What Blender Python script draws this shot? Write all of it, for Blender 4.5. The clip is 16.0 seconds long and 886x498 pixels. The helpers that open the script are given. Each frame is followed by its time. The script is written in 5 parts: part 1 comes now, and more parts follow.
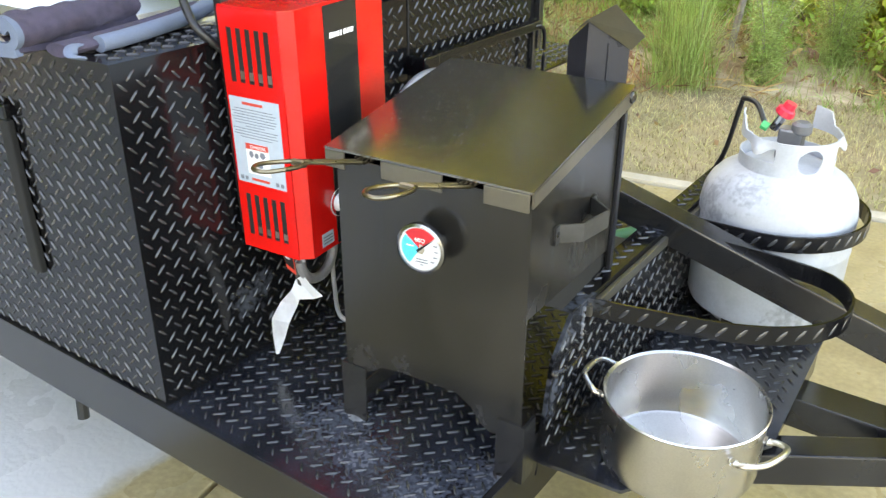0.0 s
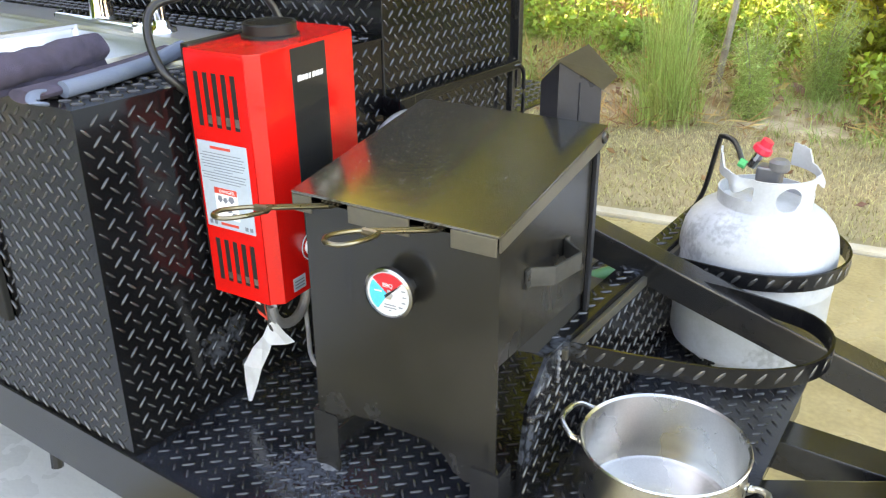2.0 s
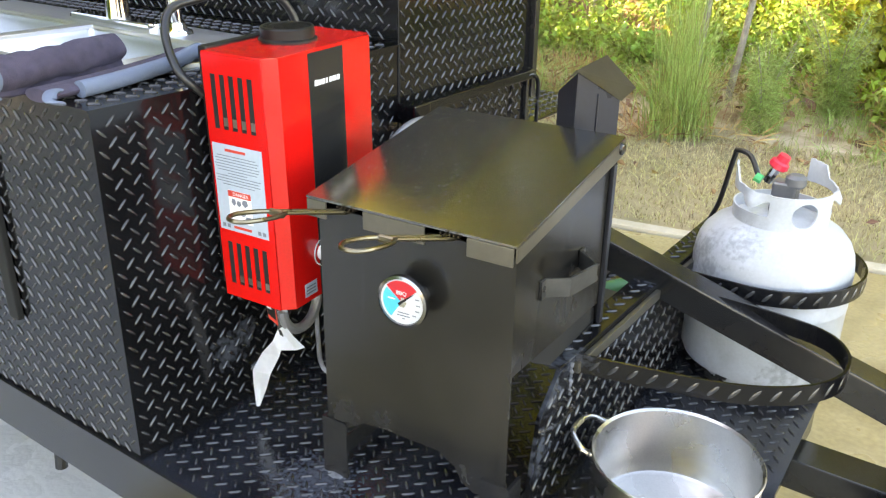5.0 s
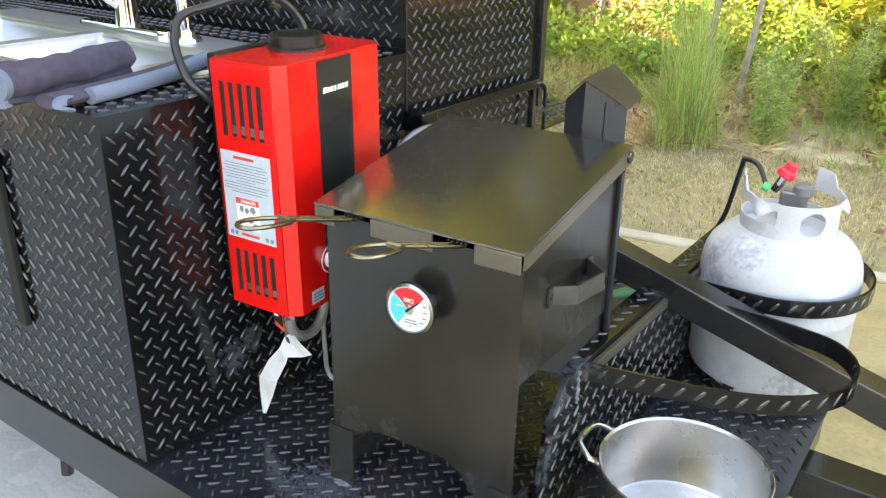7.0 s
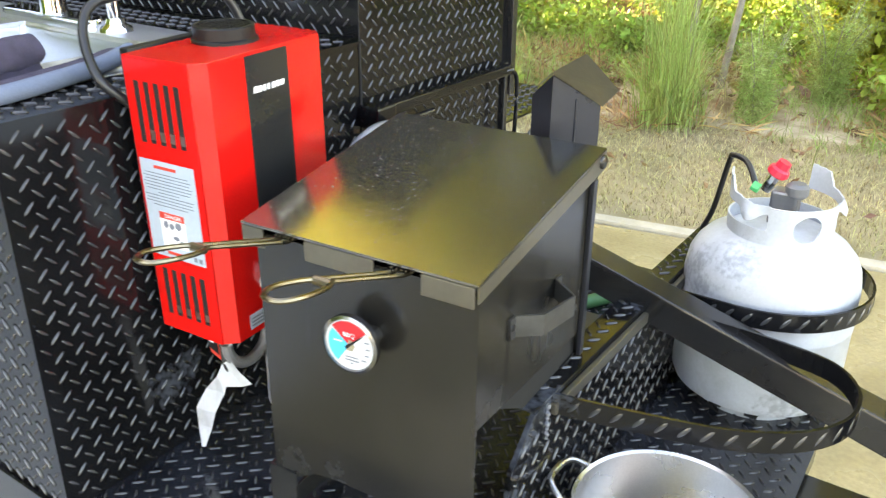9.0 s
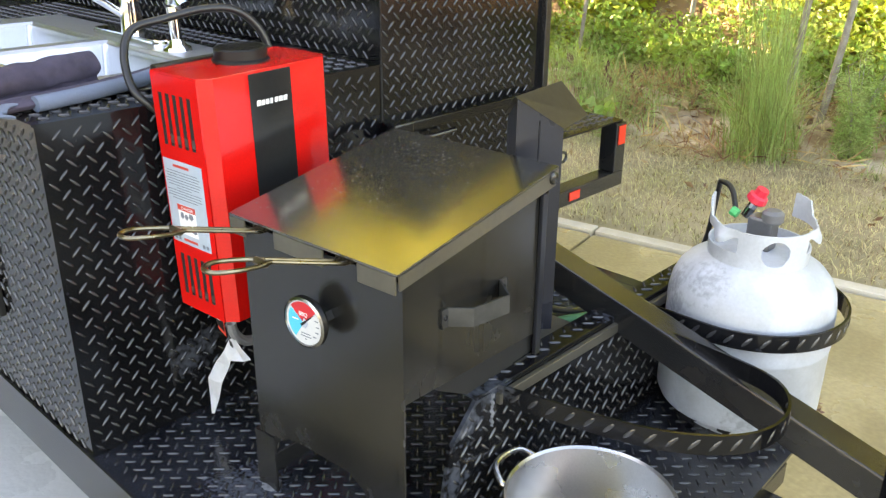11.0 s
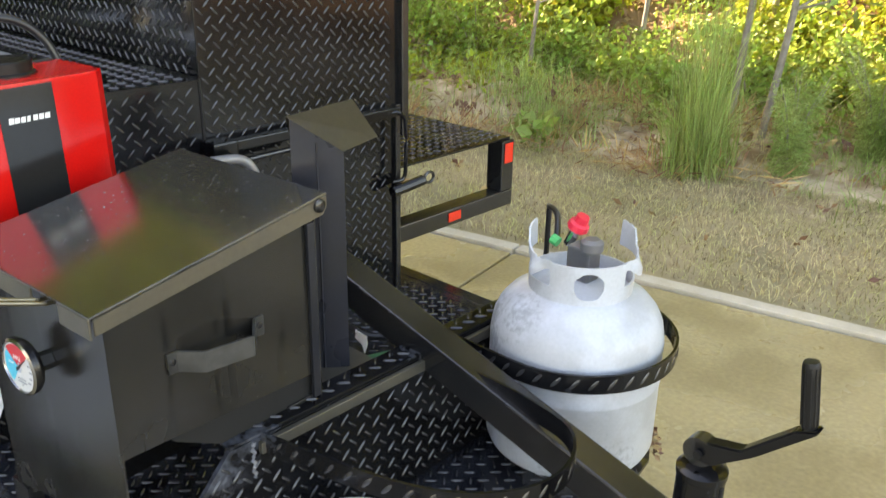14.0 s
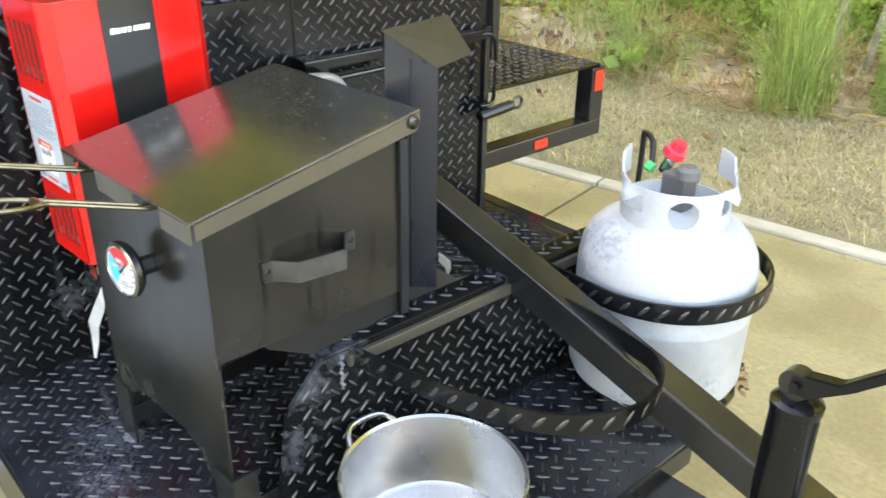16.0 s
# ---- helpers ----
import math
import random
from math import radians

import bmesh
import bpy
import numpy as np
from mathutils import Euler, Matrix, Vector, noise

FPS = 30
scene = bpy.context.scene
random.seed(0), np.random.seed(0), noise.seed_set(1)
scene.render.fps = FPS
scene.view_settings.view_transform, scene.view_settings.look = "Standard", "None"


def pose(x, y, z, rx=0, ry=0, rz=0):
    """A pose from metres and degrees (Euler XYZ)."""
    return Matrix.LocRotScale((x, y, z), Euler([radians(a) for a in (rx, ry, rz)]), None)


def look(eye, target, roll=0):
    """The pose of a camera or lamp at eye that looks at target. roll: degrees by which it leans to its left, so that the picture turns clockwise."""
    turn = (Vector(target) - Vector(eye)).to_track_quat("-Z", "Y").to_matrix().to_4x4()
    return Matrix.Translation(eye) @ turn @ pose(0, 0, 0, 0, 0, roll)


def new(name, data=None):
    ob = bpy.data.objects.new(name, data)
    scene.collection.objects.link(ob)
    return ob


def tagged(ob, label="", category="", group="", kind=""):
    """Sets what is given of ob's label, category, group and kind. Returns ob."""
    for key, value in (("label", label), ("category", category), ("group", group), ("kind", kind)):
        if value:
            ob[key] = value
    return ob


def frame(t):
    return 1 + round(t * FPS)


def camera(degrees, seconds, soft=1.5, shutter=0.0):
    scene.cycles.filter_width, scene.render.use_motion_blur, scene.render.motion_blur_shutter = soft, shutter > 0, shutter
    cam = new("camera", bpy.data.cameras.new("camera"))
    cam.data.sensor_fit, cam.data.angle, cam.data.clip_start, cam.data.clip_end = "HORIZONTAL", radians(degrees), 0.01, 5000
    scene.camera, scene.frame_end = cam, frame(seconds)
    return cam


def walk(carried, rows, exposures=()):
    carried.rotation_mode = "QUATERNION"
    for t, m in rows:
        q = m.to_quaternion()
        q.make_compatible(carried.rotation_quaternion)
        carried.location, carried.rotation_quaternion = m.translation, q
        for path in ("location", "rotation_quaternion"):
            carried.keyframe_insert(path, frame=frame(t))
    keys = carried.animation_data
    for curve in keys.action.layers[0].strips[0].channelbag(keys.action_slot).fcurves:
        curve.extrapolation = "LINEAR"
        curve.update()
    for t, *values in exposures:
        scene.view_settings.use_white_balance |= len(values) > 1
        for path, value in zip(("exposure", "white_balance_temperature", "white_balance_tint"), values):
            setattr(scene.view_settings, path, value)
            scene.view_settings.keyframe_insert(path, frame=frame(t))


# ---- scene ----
cam = camera(55.3, 16.0, soft=1.25, shutter=0.5)
UNIT = 1.2  # the plan below is drawn at 1 : 1.2; everything is set to true metres by this factor
PATH = [
    (0, (-0.02, 0.102, 1.244), (-1.052, 1.57, 0.361), 0.3),
    (0.5, (-0.011, 0.117, 1.246), (-1.032, 1.61, 0.394), 0.3),
    (1, (-0.007, 0.126, 1.25), (-1.049, 1.627, 0.437), -0.0),
    (1.5, (-0.009, 0.135, 1.247), (-1.053, 1.636, 0.437), 0.0),
    (2, (-0.006, 0.141, 1.245), (-1.051, 1.643, 0.438), -0.2),
    (2.5, (-0.01, 0.148, 1.244), (-1.052, 1.649, 0.432), -0.1),
    (3, (-0.012, 0.147, 1.242), (-1.06, 1.646, 0.432), 0.0),
    (3.5, (-0.014, 0.142, 1.243), (-1.054, 1.649, 0.438), 0.4),
    (4, (-0.017, 0.139, 1.243), (-1.066, 1.645, 0.448), 0.6),
    (6.5, (-0.022, 0.142, 1.241), (-1.086, 1.644, 0.458), 1.1),
    (7, (-0.022, 0.138, 1.241), (-1.096, 1.638, 0.47), 1.0),
    (7.5, (-0.004, 0.144, 1.239), (-1.089, 1.636, 0.467), 0.7),
    (8, (-0.021, 0.173, 1.238), (-1.087, 1.677, 0.463), 0.3),
    (8.5, (-0.08, 0.236, 1.239), (-1.109, 1.754, 0.44), 0.6),
    (9, (-0.07, 0.281, 1.236), (-1.107, 1.782, 0.416), 0.6),
    (9.2, (-0.043, 0.312, 1.235), (-1.123, 1.778, 0.407), 1.3),
    (11.3, (0.176, 0.305, 1.266), (-1.119, 1.634, 0.52), 0.1),
    (11.5, (0.177, 0.301, 1.268), (-1.134, 1.637, 0.565), 0.2),
    (12, (0.176, 0.302, 1.271), (-1.15, 1.646, 0.612), 0.2),
    (12.5, (0.192, 0.335, 1.269), (-1.128, 1.681, 0.603), -0.2),
    (13, (0.253, 0.444, 1.261), (-0.995, 1.852, 0.585), 0.8),
    (13.5, (0.302, 0.547, 1.258), (-0.922, 1.958, 0.544), 1.6),
    (14, (0.301, 0.572, 1.253), (-0.953, 1.94, 0.508), 1.0),
    (14.5, (0.288, 0.583, 1.229), (-0.952, 1.897, 0.371), 0.9),
    (15, (0.29, 0.589, 1.232), (-0.934, 1.89, 0.332), 1.0),
    (15.5, (0.284, 0.578, 1.231), (-0.974, 1.844, 0.328), 0.9),
    (16, (0.285, 0.56, 1.233), (-1.045, 1.759, 0.343), 0.8),
]
EXPOSURES = [(0, 3.48, 9300, 15), (1, 3.33, 9300, 16), (2, 3.46, 9300, 16), (3, 3.58, 9300, 16), (4, 3.46, 9300, 16), (7, 3.41, 9300, 16), (8.5, 3.50, 9300, 15), (9, 3.60, 9300, 15), (11.4, 3.16, 9300, 17), (12.5, 3.08, 9300, 17), (13.2, 2.79, 9300, 18), (14.0, 2.89, 9300, 17), (14.6, 3.11, 9300, 15), (15.5, 3.24, 9300, 15), (16, 3.50, 9300, 15)]
walk(cam, [(t, look(Vector(eye) * UNIT, Vector(target) * UNIT, roll)) for t, eye, target, roll in PATH], EXPOSURES)

# ---- world, sun, exposure ----
world = bpy.data.worlds.new("world")
scene.world = world
world.use_nodes = True
wn, wl = world.node_tree.nodes, world.node_tree.links
sky = wn.new("ShaderNodeTexSky")
sky.sky_type = "NISHITA"
sky.sun_disc = False
sky.sun_elevation, sky.sun_rotation = radians(31), radians(-104)
sky.air_density, sky.dust_density = 1.0, 1.5
wl.new(sky.outputs[0], wn["Background"].inputs[0])
wn["Background"].inputs[1].default_value = 0.15
sun = new("sun", bpy.data.lights.new("sun", "SUN"))
sun.data.energy, sun.data.angle, sun.data.color = 5.0, radians(0.5), (1.0, 0.93, 0.8)
sun.matrix_world = look((-10.0, -2.5, 6.2), (0, 0, 0))

# ---- materials ----


def nodes_of(m):
    return m.node_tree.nodes, m.node_tree.links


def surface(name, colour, rough=0.5, metal=0.0, other=None, scale=8.0, mix=0.5, grain=120.0, bump=0.05,
            rough_var=0.1, spread=0.12, coat=0.0, per_piece=0.0, translucent=0.0, spec=0.5, speck=0.2):
    """Two scales of variation: broad patches towards a second colour, fine grain in relief and gloss."""
    m = bpy.data.materials.new(name)
    m.use_nodes = True
    n, l = nodes_of(m)
    b = n["Principled BSDF"]
    b.inputs["Metallic"].default_value = metal
    b.inputs["Coat Weight"].default_value = coat
    b.inputs["Specular IOR Level"].default_value = spec
    tc = n.new("ShaderNodeTexCoord")
    big = n.new("ShaderNodeTexNoise")
    big.inputs["Scale"].default_value, big.inputs["Detail"].default_value = scale, 6
    fine = n.new("ShaderNodeTexNoise")
    fine.inputs["Scale"].default_value, fine.inputs["Detail"].default_value = grain, 4
    for t in (big, fine):
        l.new(tc.outputs["Object"], t.inputs["Vector"])
    ramp = n.new("ShaderNodeValToRGB")
    ramp.color_ramp.elements[0].position, ramp.color_ramp.elements[1].position = 0.5 - spread, 0.5 + spread
    l.new(big.outputs[0], ramp.inputs[0])
    amount = n.new("ShaderNodeMath")
    amount.operation = "MULTIPLY"
    amount.inputs[1].default_value = mix
    l.new(ramp.outputs[0], amount.inputs[0])
    blend = n.new("ShaderNodeMix")
    blend.data_type = "RGBA"
    blend.inputs[6].default_value = (*colour, 1)
    blend.inputs[7].default_value = (*(other or [c * 0.75 for c in colour]), 1)
    l.new(amount.outputs[0], blend.inputs[0])
    out = blend.outputs[2]
    shade = n.new("ShaderNodeMix")
    shade.data_type, shade.blend_type = "RGBA", "MULTIPLY"
    shade.inputs[0].default_value = speck
    l.new(out, shade.inputs[6])
    l.new(fine.outputs[0], shade.inputs[7])
    bright = n.new("ShaderNodeHueSaturation")
    bright.inputs["Value"].default_value = 1.1
    l.new(shade.outputs[2], bright.inputs["Color"])
    if per_piece:
        geo = n.new("ShaderNodeNewGeometry")
        mr = n.new("ShaderNodeMapRange")
        mr.inputs[3].default_value, mr.inputs[4].default_value = 1.1 - per_piece, 1.1 + per_piece
        l.new(geo.outputs["Random Per Island"], mr.inputs[0])
        l.new(mr.outputs[0], bright.inputs["Value"])
        mh = n.new("ShaderNodeMapRange")
        mh.inputs[3].default_value, mh.inputs[4].default_value = 0.5 - per_piece * 0.07, 0.5 + per_piece * 0.05
        l.new(geo.outputs["Random Per Island"], mh.inputs[0])
        l.new(mh.outputs[0], bright.inputs["Hue"])
    l.new(bright.outputs[0], b.inputs["Base Color"])
    rr = n.new("ShaderNodeMapRange")
    rr.inputs[3].default_value, rr.inputs[4].default_value = max(0.02, rough - rough_var), min(1, rough + rough_var)
    l.new(big.outputs[0], rr.inputs[0])
    l.new(rr.outputs[0], b.inputs["Roughness"])
    if bump:
        bp = n.new("ShaderNodeBump")
        bp.inputs["Strength"].default_value, bp.inputs["Distance"].default_value = bump, 0.004
        l.new(fine.outputs[0], bp.inputs["Height"])
        l.new(bp.outputs[0], b.inputs["Normal"])
    if translucent:
        tr = n.new("ShaderNodeBsdfTranslucent")
        l.new(bright.outputs[0], tr.inputs[0])
        mx = n.new("ShaderNodeMixShader")
        mx.inputs[0].default_value = translucent
        l.new(b.outputs[0], mx.inputs[1])
        l.new(tr.outputs[0], mx.inputs[2])
        l.new(mx.outputs[0], n["Material Output"].inputs[0])
    return m


BLACK = surface("black_gloss_paint", (0.005, 0.005, 0.0056), 0.12, spec=0.33, other=(0.011, 0.011, 0.0125), scale=5, mix=0.5, grain=40, bump=0.05, rough_var=0.08)
# The bluish second colour paints sky sheen on the wet deck in patches.
DECK = surface("black_deck_paint_blue_sheen", (0.011, 0.012, 0.016), 0.16, other=(0.045, 0.052, 0.068), scale=11, mix=0.3, spread=0.1, grain=150, bump=0.1, rough_var=0.1, spec=0.8)
STEEL_BLACK = surface("black_satin_steel", (0.011, 0.011, 0.012), 0.22, spec=0.6, other=(0.035, 0.034, 0.032), scale=6, mix=0.5, grain=90, bump=0.04, rough_var=0.06)
LID = surface("black_lid_sheet", (0.3, 0.29, 0.265), 0.17, metal=0.95, other=(0.25, 0.24, 0.225), scale=5, mix=0.6, grain=40, bump=0.02, rough_var=0.05)
# Lighter, part-metallic copy of the plate paint; sky glints are helped by its colour.
TREAD = surface("glinting_tread_paint", (0.03, 0.03, 0.032), 0.17, metal=0.3, other=(0.085, 0.085, 0.09), scale=9, mix=0.6, grain=120, bump=0.05, rough_var=0.08, spec=0.8)
CAP = surface("brown_black_sheet", (0.15, 0.135, 0.105), 0.36, metal=0.6, other=(0.1, 0.093, 0.08), scale=7, grain=120)
SOOT = surface("heat_blued_steel", (0.022, 0.024, 0.034), 0.3, metal=0.3, other=(0.02, 0.02, 0.022), scale=9, grain=120)
WELD = surface("bare_weld_dust", (0.22, 0.23, 0.25), 0.6, other=(0.05, 0.05, 0.055), scale=40, mix=0.8, grain=200, bump=0.3)
RED = surface("red_enamel", (0.72, 0.01, 0.008), 0.22, other=(0.62, 0.008, 0.008), scale=6, mix=0.5, grain=300, bump=0.01, coat=0.4, rough_var=0.05)
REDP = surface("red_plastic", (0.75, 0.03, 0.06), 0.35, bump=0.02)
DARKP = surface("matt_black_plastic", (0.01, 0.01, 0.0105), 0.4, spec=0.3, grain=300, bump=0.03)
DARKSTRIP = surface("charcoal_glass_strip", (0.02, 0.02, 0.02), 0.16, bump=0.0)
# Near-black with the shade of slots, gaps and the vat recess in its colour.
HOLE = surface("dark_recess_shade", (0.006, 0.006, 0.006), 0.8, bump=0.0)
COPPER = surface("inner_metal", (0.5, 0.45, 0.4), 0.35, metal=1.0, scale=30)
HANDLE = surface("worn_handle_steel", (0.04, 0.04, 0.041), 0.3, metal=0.5, other=(0.13, 0.13, 0.125), scale=14, mix=0.6, grain=150)
CHROME = surface("chrome", (0.85, 0.85, 0.86), 0.07, metal=1.0, other=(0.8, 0.8, 0.82), scale=20, mix=0.3, bump=0.0, rough_var=0.04)
STAINLESS = surface("stainless_steel", (0.56, 0.57, 0.6), 0.38, metal=0.95, other=(0.62, 0.62, 0.63), scale=12, mix=0.5, grain=400, bump=0.03, rough_var=0.08)
POT_STEEL = surface("polished_pot_steel", (0.7, 0.685, 0.66), 0.27, metal=1.0, other=(0.55, 0.53, 0.5), scale=9, mix=0.5, grain=300, bump=0.03, rough_var=0.07)
WIRE = surface("plated_wire", (0.2, 0.17, 0.12), 0.3, metal=1.0, scale=40, bump=0.02)
TANKW = surface("white_tank_paint", (0.5, 0.53, 0.57), 0.36, other=(0.33, 0.34, 0.35), scale=9, mix=0.5, spread=0.07, grain=160, bump=0.05)
WHITE = surface("white_label", (0.8, 0.8, 0.8), 0.5, scale=30, mix=0.1, bump=0.0)
LABEL = surface("pale_blue_label", (0.4, 0.475, 0.55), 0.4, scale=30, mix=0.1, bump=0.0)
INK = surface("grey_ink", (0.16, 0.18, 0.22), 0.5, bump=0.0)
INKRED = surface("red_ink", (0.65, 0.05, 0.03), 0.5, bump=0.0)
DIALW = surface("cream_white_dial", (0.56, 0.57, 0.58), 0.45, scale=30, mix=0.1, bump=0.0)
BEZEL = surface("dull_steel_bezel", (0.3, 0.3, 0.31), 0.22, metal=1.0, scale=30, mix=0.4, bump=0.0)
CYAN = surface("cyan_print", (0.01, 0.5, 0.72), 0.4, bump=0.0)
DIALRED = surface("dial_red_print", (0.62, 0.02, 0.03), 0.4, bump=0.0)
GREEN = surface("green_hose_rubber", (0.03, 0.17, 0.07), 0.45, scale=20)
GREENTAG = surface("green_plastic", (0.02, 0.4, 0.12), 0.4, bump=0.0)
RUBBER = surface("black_rubber_hose", (0.018, 0.018, 0.02), 0.32, grain=200, bump=0.05)
GREYHOSE = surface("grey_braided_hose", (0.3, 0.3, 0.31), 0.35, metal=0.5, grain=500, bump=0.3)
TOWEL = surface("purple_grey_microfibre", (0.05, 0.042, 0.07), 0.95, other=(0.085, 0.07, 0.11), scale=40, mix=0.6, grain=450, bump=0.8)
PIPING = surface("slate_blue_binding", (0.13, 0.165, 0.235), 0.8, grain=350, bump=0.3)
CREAM = surface("cream_towel_core", (0.55, 0.47, 0.38), 0.95, grain=350, bump=0.5)
REFLECTOR = surface("red_reflector", (0.85, 0.04, 0.02), 0.2, bump=0.0, coat=0.5)
PAPER = surface("white_paper_tag", (0.88, 0.89, 0.91), 0.7, scale=30, mix=0.15, bump=0.02)
BARK = surface("grey_bark", (0.34, 0.3, 0.25), 0.9, other=(0.18, 0.15, 0.12), scale=12, mix=0.7, grain=60, bump=0.8)
LEAFY = surface("yellow_green_leaf", (0.37, 0.41, 0.06), 0.5, other=(0.22, 0.31, 0.03), scale=1.5, mix=0.7, per_piece=0.6, bump=0.0, translucent=0.5)
# Golden leaf, lightened so sunlight on far trees and bank is partly in the colour.
GOLD = surface("sunlit_golden_leaf", (0.51, 0.47, 0.07), 0.5, other=(0.36, 0.42, 0.07), scale=0.9, mix=0.7, per_piece=0.5, bump=0.0, translucent=0.5)
LEAFG = surface("mid_green_leaf", (0.21, 0.34, 0.07), 0.5, other=(0.32, 0.4, 0.08), scale=2.0, mix=0.7, per_piece=0.55, bump=0.0, translucent=0.35)
REED = surface("reed_green", (0.28, 0.4, 0.11), 0.55, other=(0.42, 0.46, 0.17), scale=6, mix=0.7, per_piece=0.5, bump=0.0, translucent=0.3)
STRAW = surface("dry_grass", (0.56, 0.46, 0.27), 0.85, other=(0.36, 0.35, 0.14), scale=1.6, mix=0.7, per_piece=0.55, bump=0.0, translucent=0.25)
LITTER = surface("brown_leaf_litter", (0.3, 0.18, 0.09), 0.8, other=(0.36, 0.25, 0.13), scale=5, mix=0.7, per_piece=0.6, bump=0.0)


def ground_material():
    """Soil sheet: straw-coloured turf by the drive, pale sand beyond it, leaf mould in the wood."""
    m = surface("soil", (0.42, 0.34, 0.2), 0.95, other=(0.22, 0.2, 0.11), scale=1.3, mix=0.8, grain=30, bump=1.0)
    n, l = nodes_of(m)
    b = n["Principled BSDF"]
    src = b.inputs["Base Color"].links[0].from_socket
    tc = n.new("ShaderNodeTexCoord")
    sep = n.new("ShaderNodeSeparateXYZ")
    l.new(tc.outputs["Object"], sep.inputs[0])
    wob = n.new("ShaderNodeTexNoise")
    wob.inputs["Scale"].default_value, wob.inputs["Detail"].default_value = 1.1, 5
    l.new(tc.outputs["Object"], wob.inputs["Vector"])

    def band(lo, hi):
        ad = n.new("ShaderNodeMath")
        ad.operation = "MULTIPLY_ADD"
        ad.inputs[1].default_value = 2.4
        l.new(wob.outputs[0], ad.inputs[0])
        l.new(sep.outputs["Y"], ad.inputs[2])
        mr = n.new("ShaderNodeMapRange")
        mr.inputs[1].default_value, mr.inputs[2].default_value = lo * UNIT, hi * UNIT
        l.new(ad.outputs[0], mr.inputs[0])
        return mr.outputs[0]
    sand = n.new("ShaderNodeMix")
    sand.data_type = "RGBA"
    l.new(band(5.3, 5.7), sand.inputs[0])
    l.new(src, sand.inputs[6])
    pebble = n.new("ShaderNodeTexNoise")
    pebble.inputs["Scale"].default_value, pebble.inputs["Detail"].default_value = 6.0, 9
    l.new(tc.outputs["Object"], pebble.inputs["Vector"])
    tone = n.new("ShaderNodeValToRGB")
    tone.color_ramp.elements[0].position, tone.color_ramp.elements[1].position = 0.38, 0.62
    tone.color_ramp.elements[0].color, tone.color_ramp.elements[1].color = (0.3, 0.21, 0.12, 1), (0.62, 0.5, 0.36, 1)
    l.new(pebble.outputs[0], tone.inputs[0])
    l.new(tone.outputs[0], sand.inputs[7])
    mould = n.new("ShaderNodeMix")
    mould.data_type = "RGBA"
    l.new(band(6.7, 7.4), mould.inputs[0])
    l.new(sand.outputs[2], mould.inputs[6])
    mould.inputs[7].default_value = (0.19, 0.115, 0.06, 1)
    l.new(mould.outputs[2], b.inputs["Base Color"])
    return m


def concrete_material():
    """Broom-finished slab, wet and tan for the most part, with a dry pale patch of its own outline."""
    m = surface("concrete", (0.5, 0.405, 0.225), 0.3, other=(0.36, 0.285, 0.15), scale=2.4, mix=0.9, spread=0.09, grain=55, bump=0.4, rough_var=0.26, speck=0.5)
    n, l = nodes_of(m)
    b = n["Principled BSDF"]
    src = b.inputs["Base Color"].links[0].from_socket
    tc = n.new("ShaderNodeTexCoord")
    wob = n.new("ShaderNodeTexNoise")
    wob.inputs["Scale"].default_value, wob.inputs["Detail"].default_value = 5, 6
    l.new(tc.outputs["Object"], wob.inputs["Vector"])
    sep = n.new("ShaderNodeSeparateXYZ")
    l.new(tc.outputs["Object"], sep.inputs[0])
    add = n.new("ShaderNodeMath")
    add.operation = "MULTIPLY_ADD"
    add.inputs[1].default_value = -0.25
    l.new(wob.outputs[0], add.inputs[0])
    l.new(sep.outputs["X"], add.inputs[2])
    mx = n.new("ShaderNodeMapRange")
    mx.inputs[1].default_value, mx.inputs[2].default_value = -1.48 * UNIT, -1.54 * UNIT
    l.new(add.outputs[0], mx.inputs[0])
    my = n.new("ShaderNodeMapRange")
    my.inputs[1].default_value, my.inputs[2].default_value = 1.9 * UNIT, 1.7 * UNIT
    l.new(sep.outputs["Y"], my.inputs[0])
    both = n.new("ShaderNodeMath")
    both.operation = "MULTIPLY"
    l.new(mx.outputs[0], both.inputs[0])
    l.new(my.outputs[0], both.inputs[1])
    mix = n.new("ShaderNodeMix")
    mix.data_type = "RGBA"
    l.new(both.outputs[0], mix.inputs[0])
    l.new(src, mix.inputs[6])
    mix.inputs[7].default_value = (0.56, 0.56, 0.56, 1)
    l.new(mix.outputs[2], b.inputs["Base Color"])
    return m



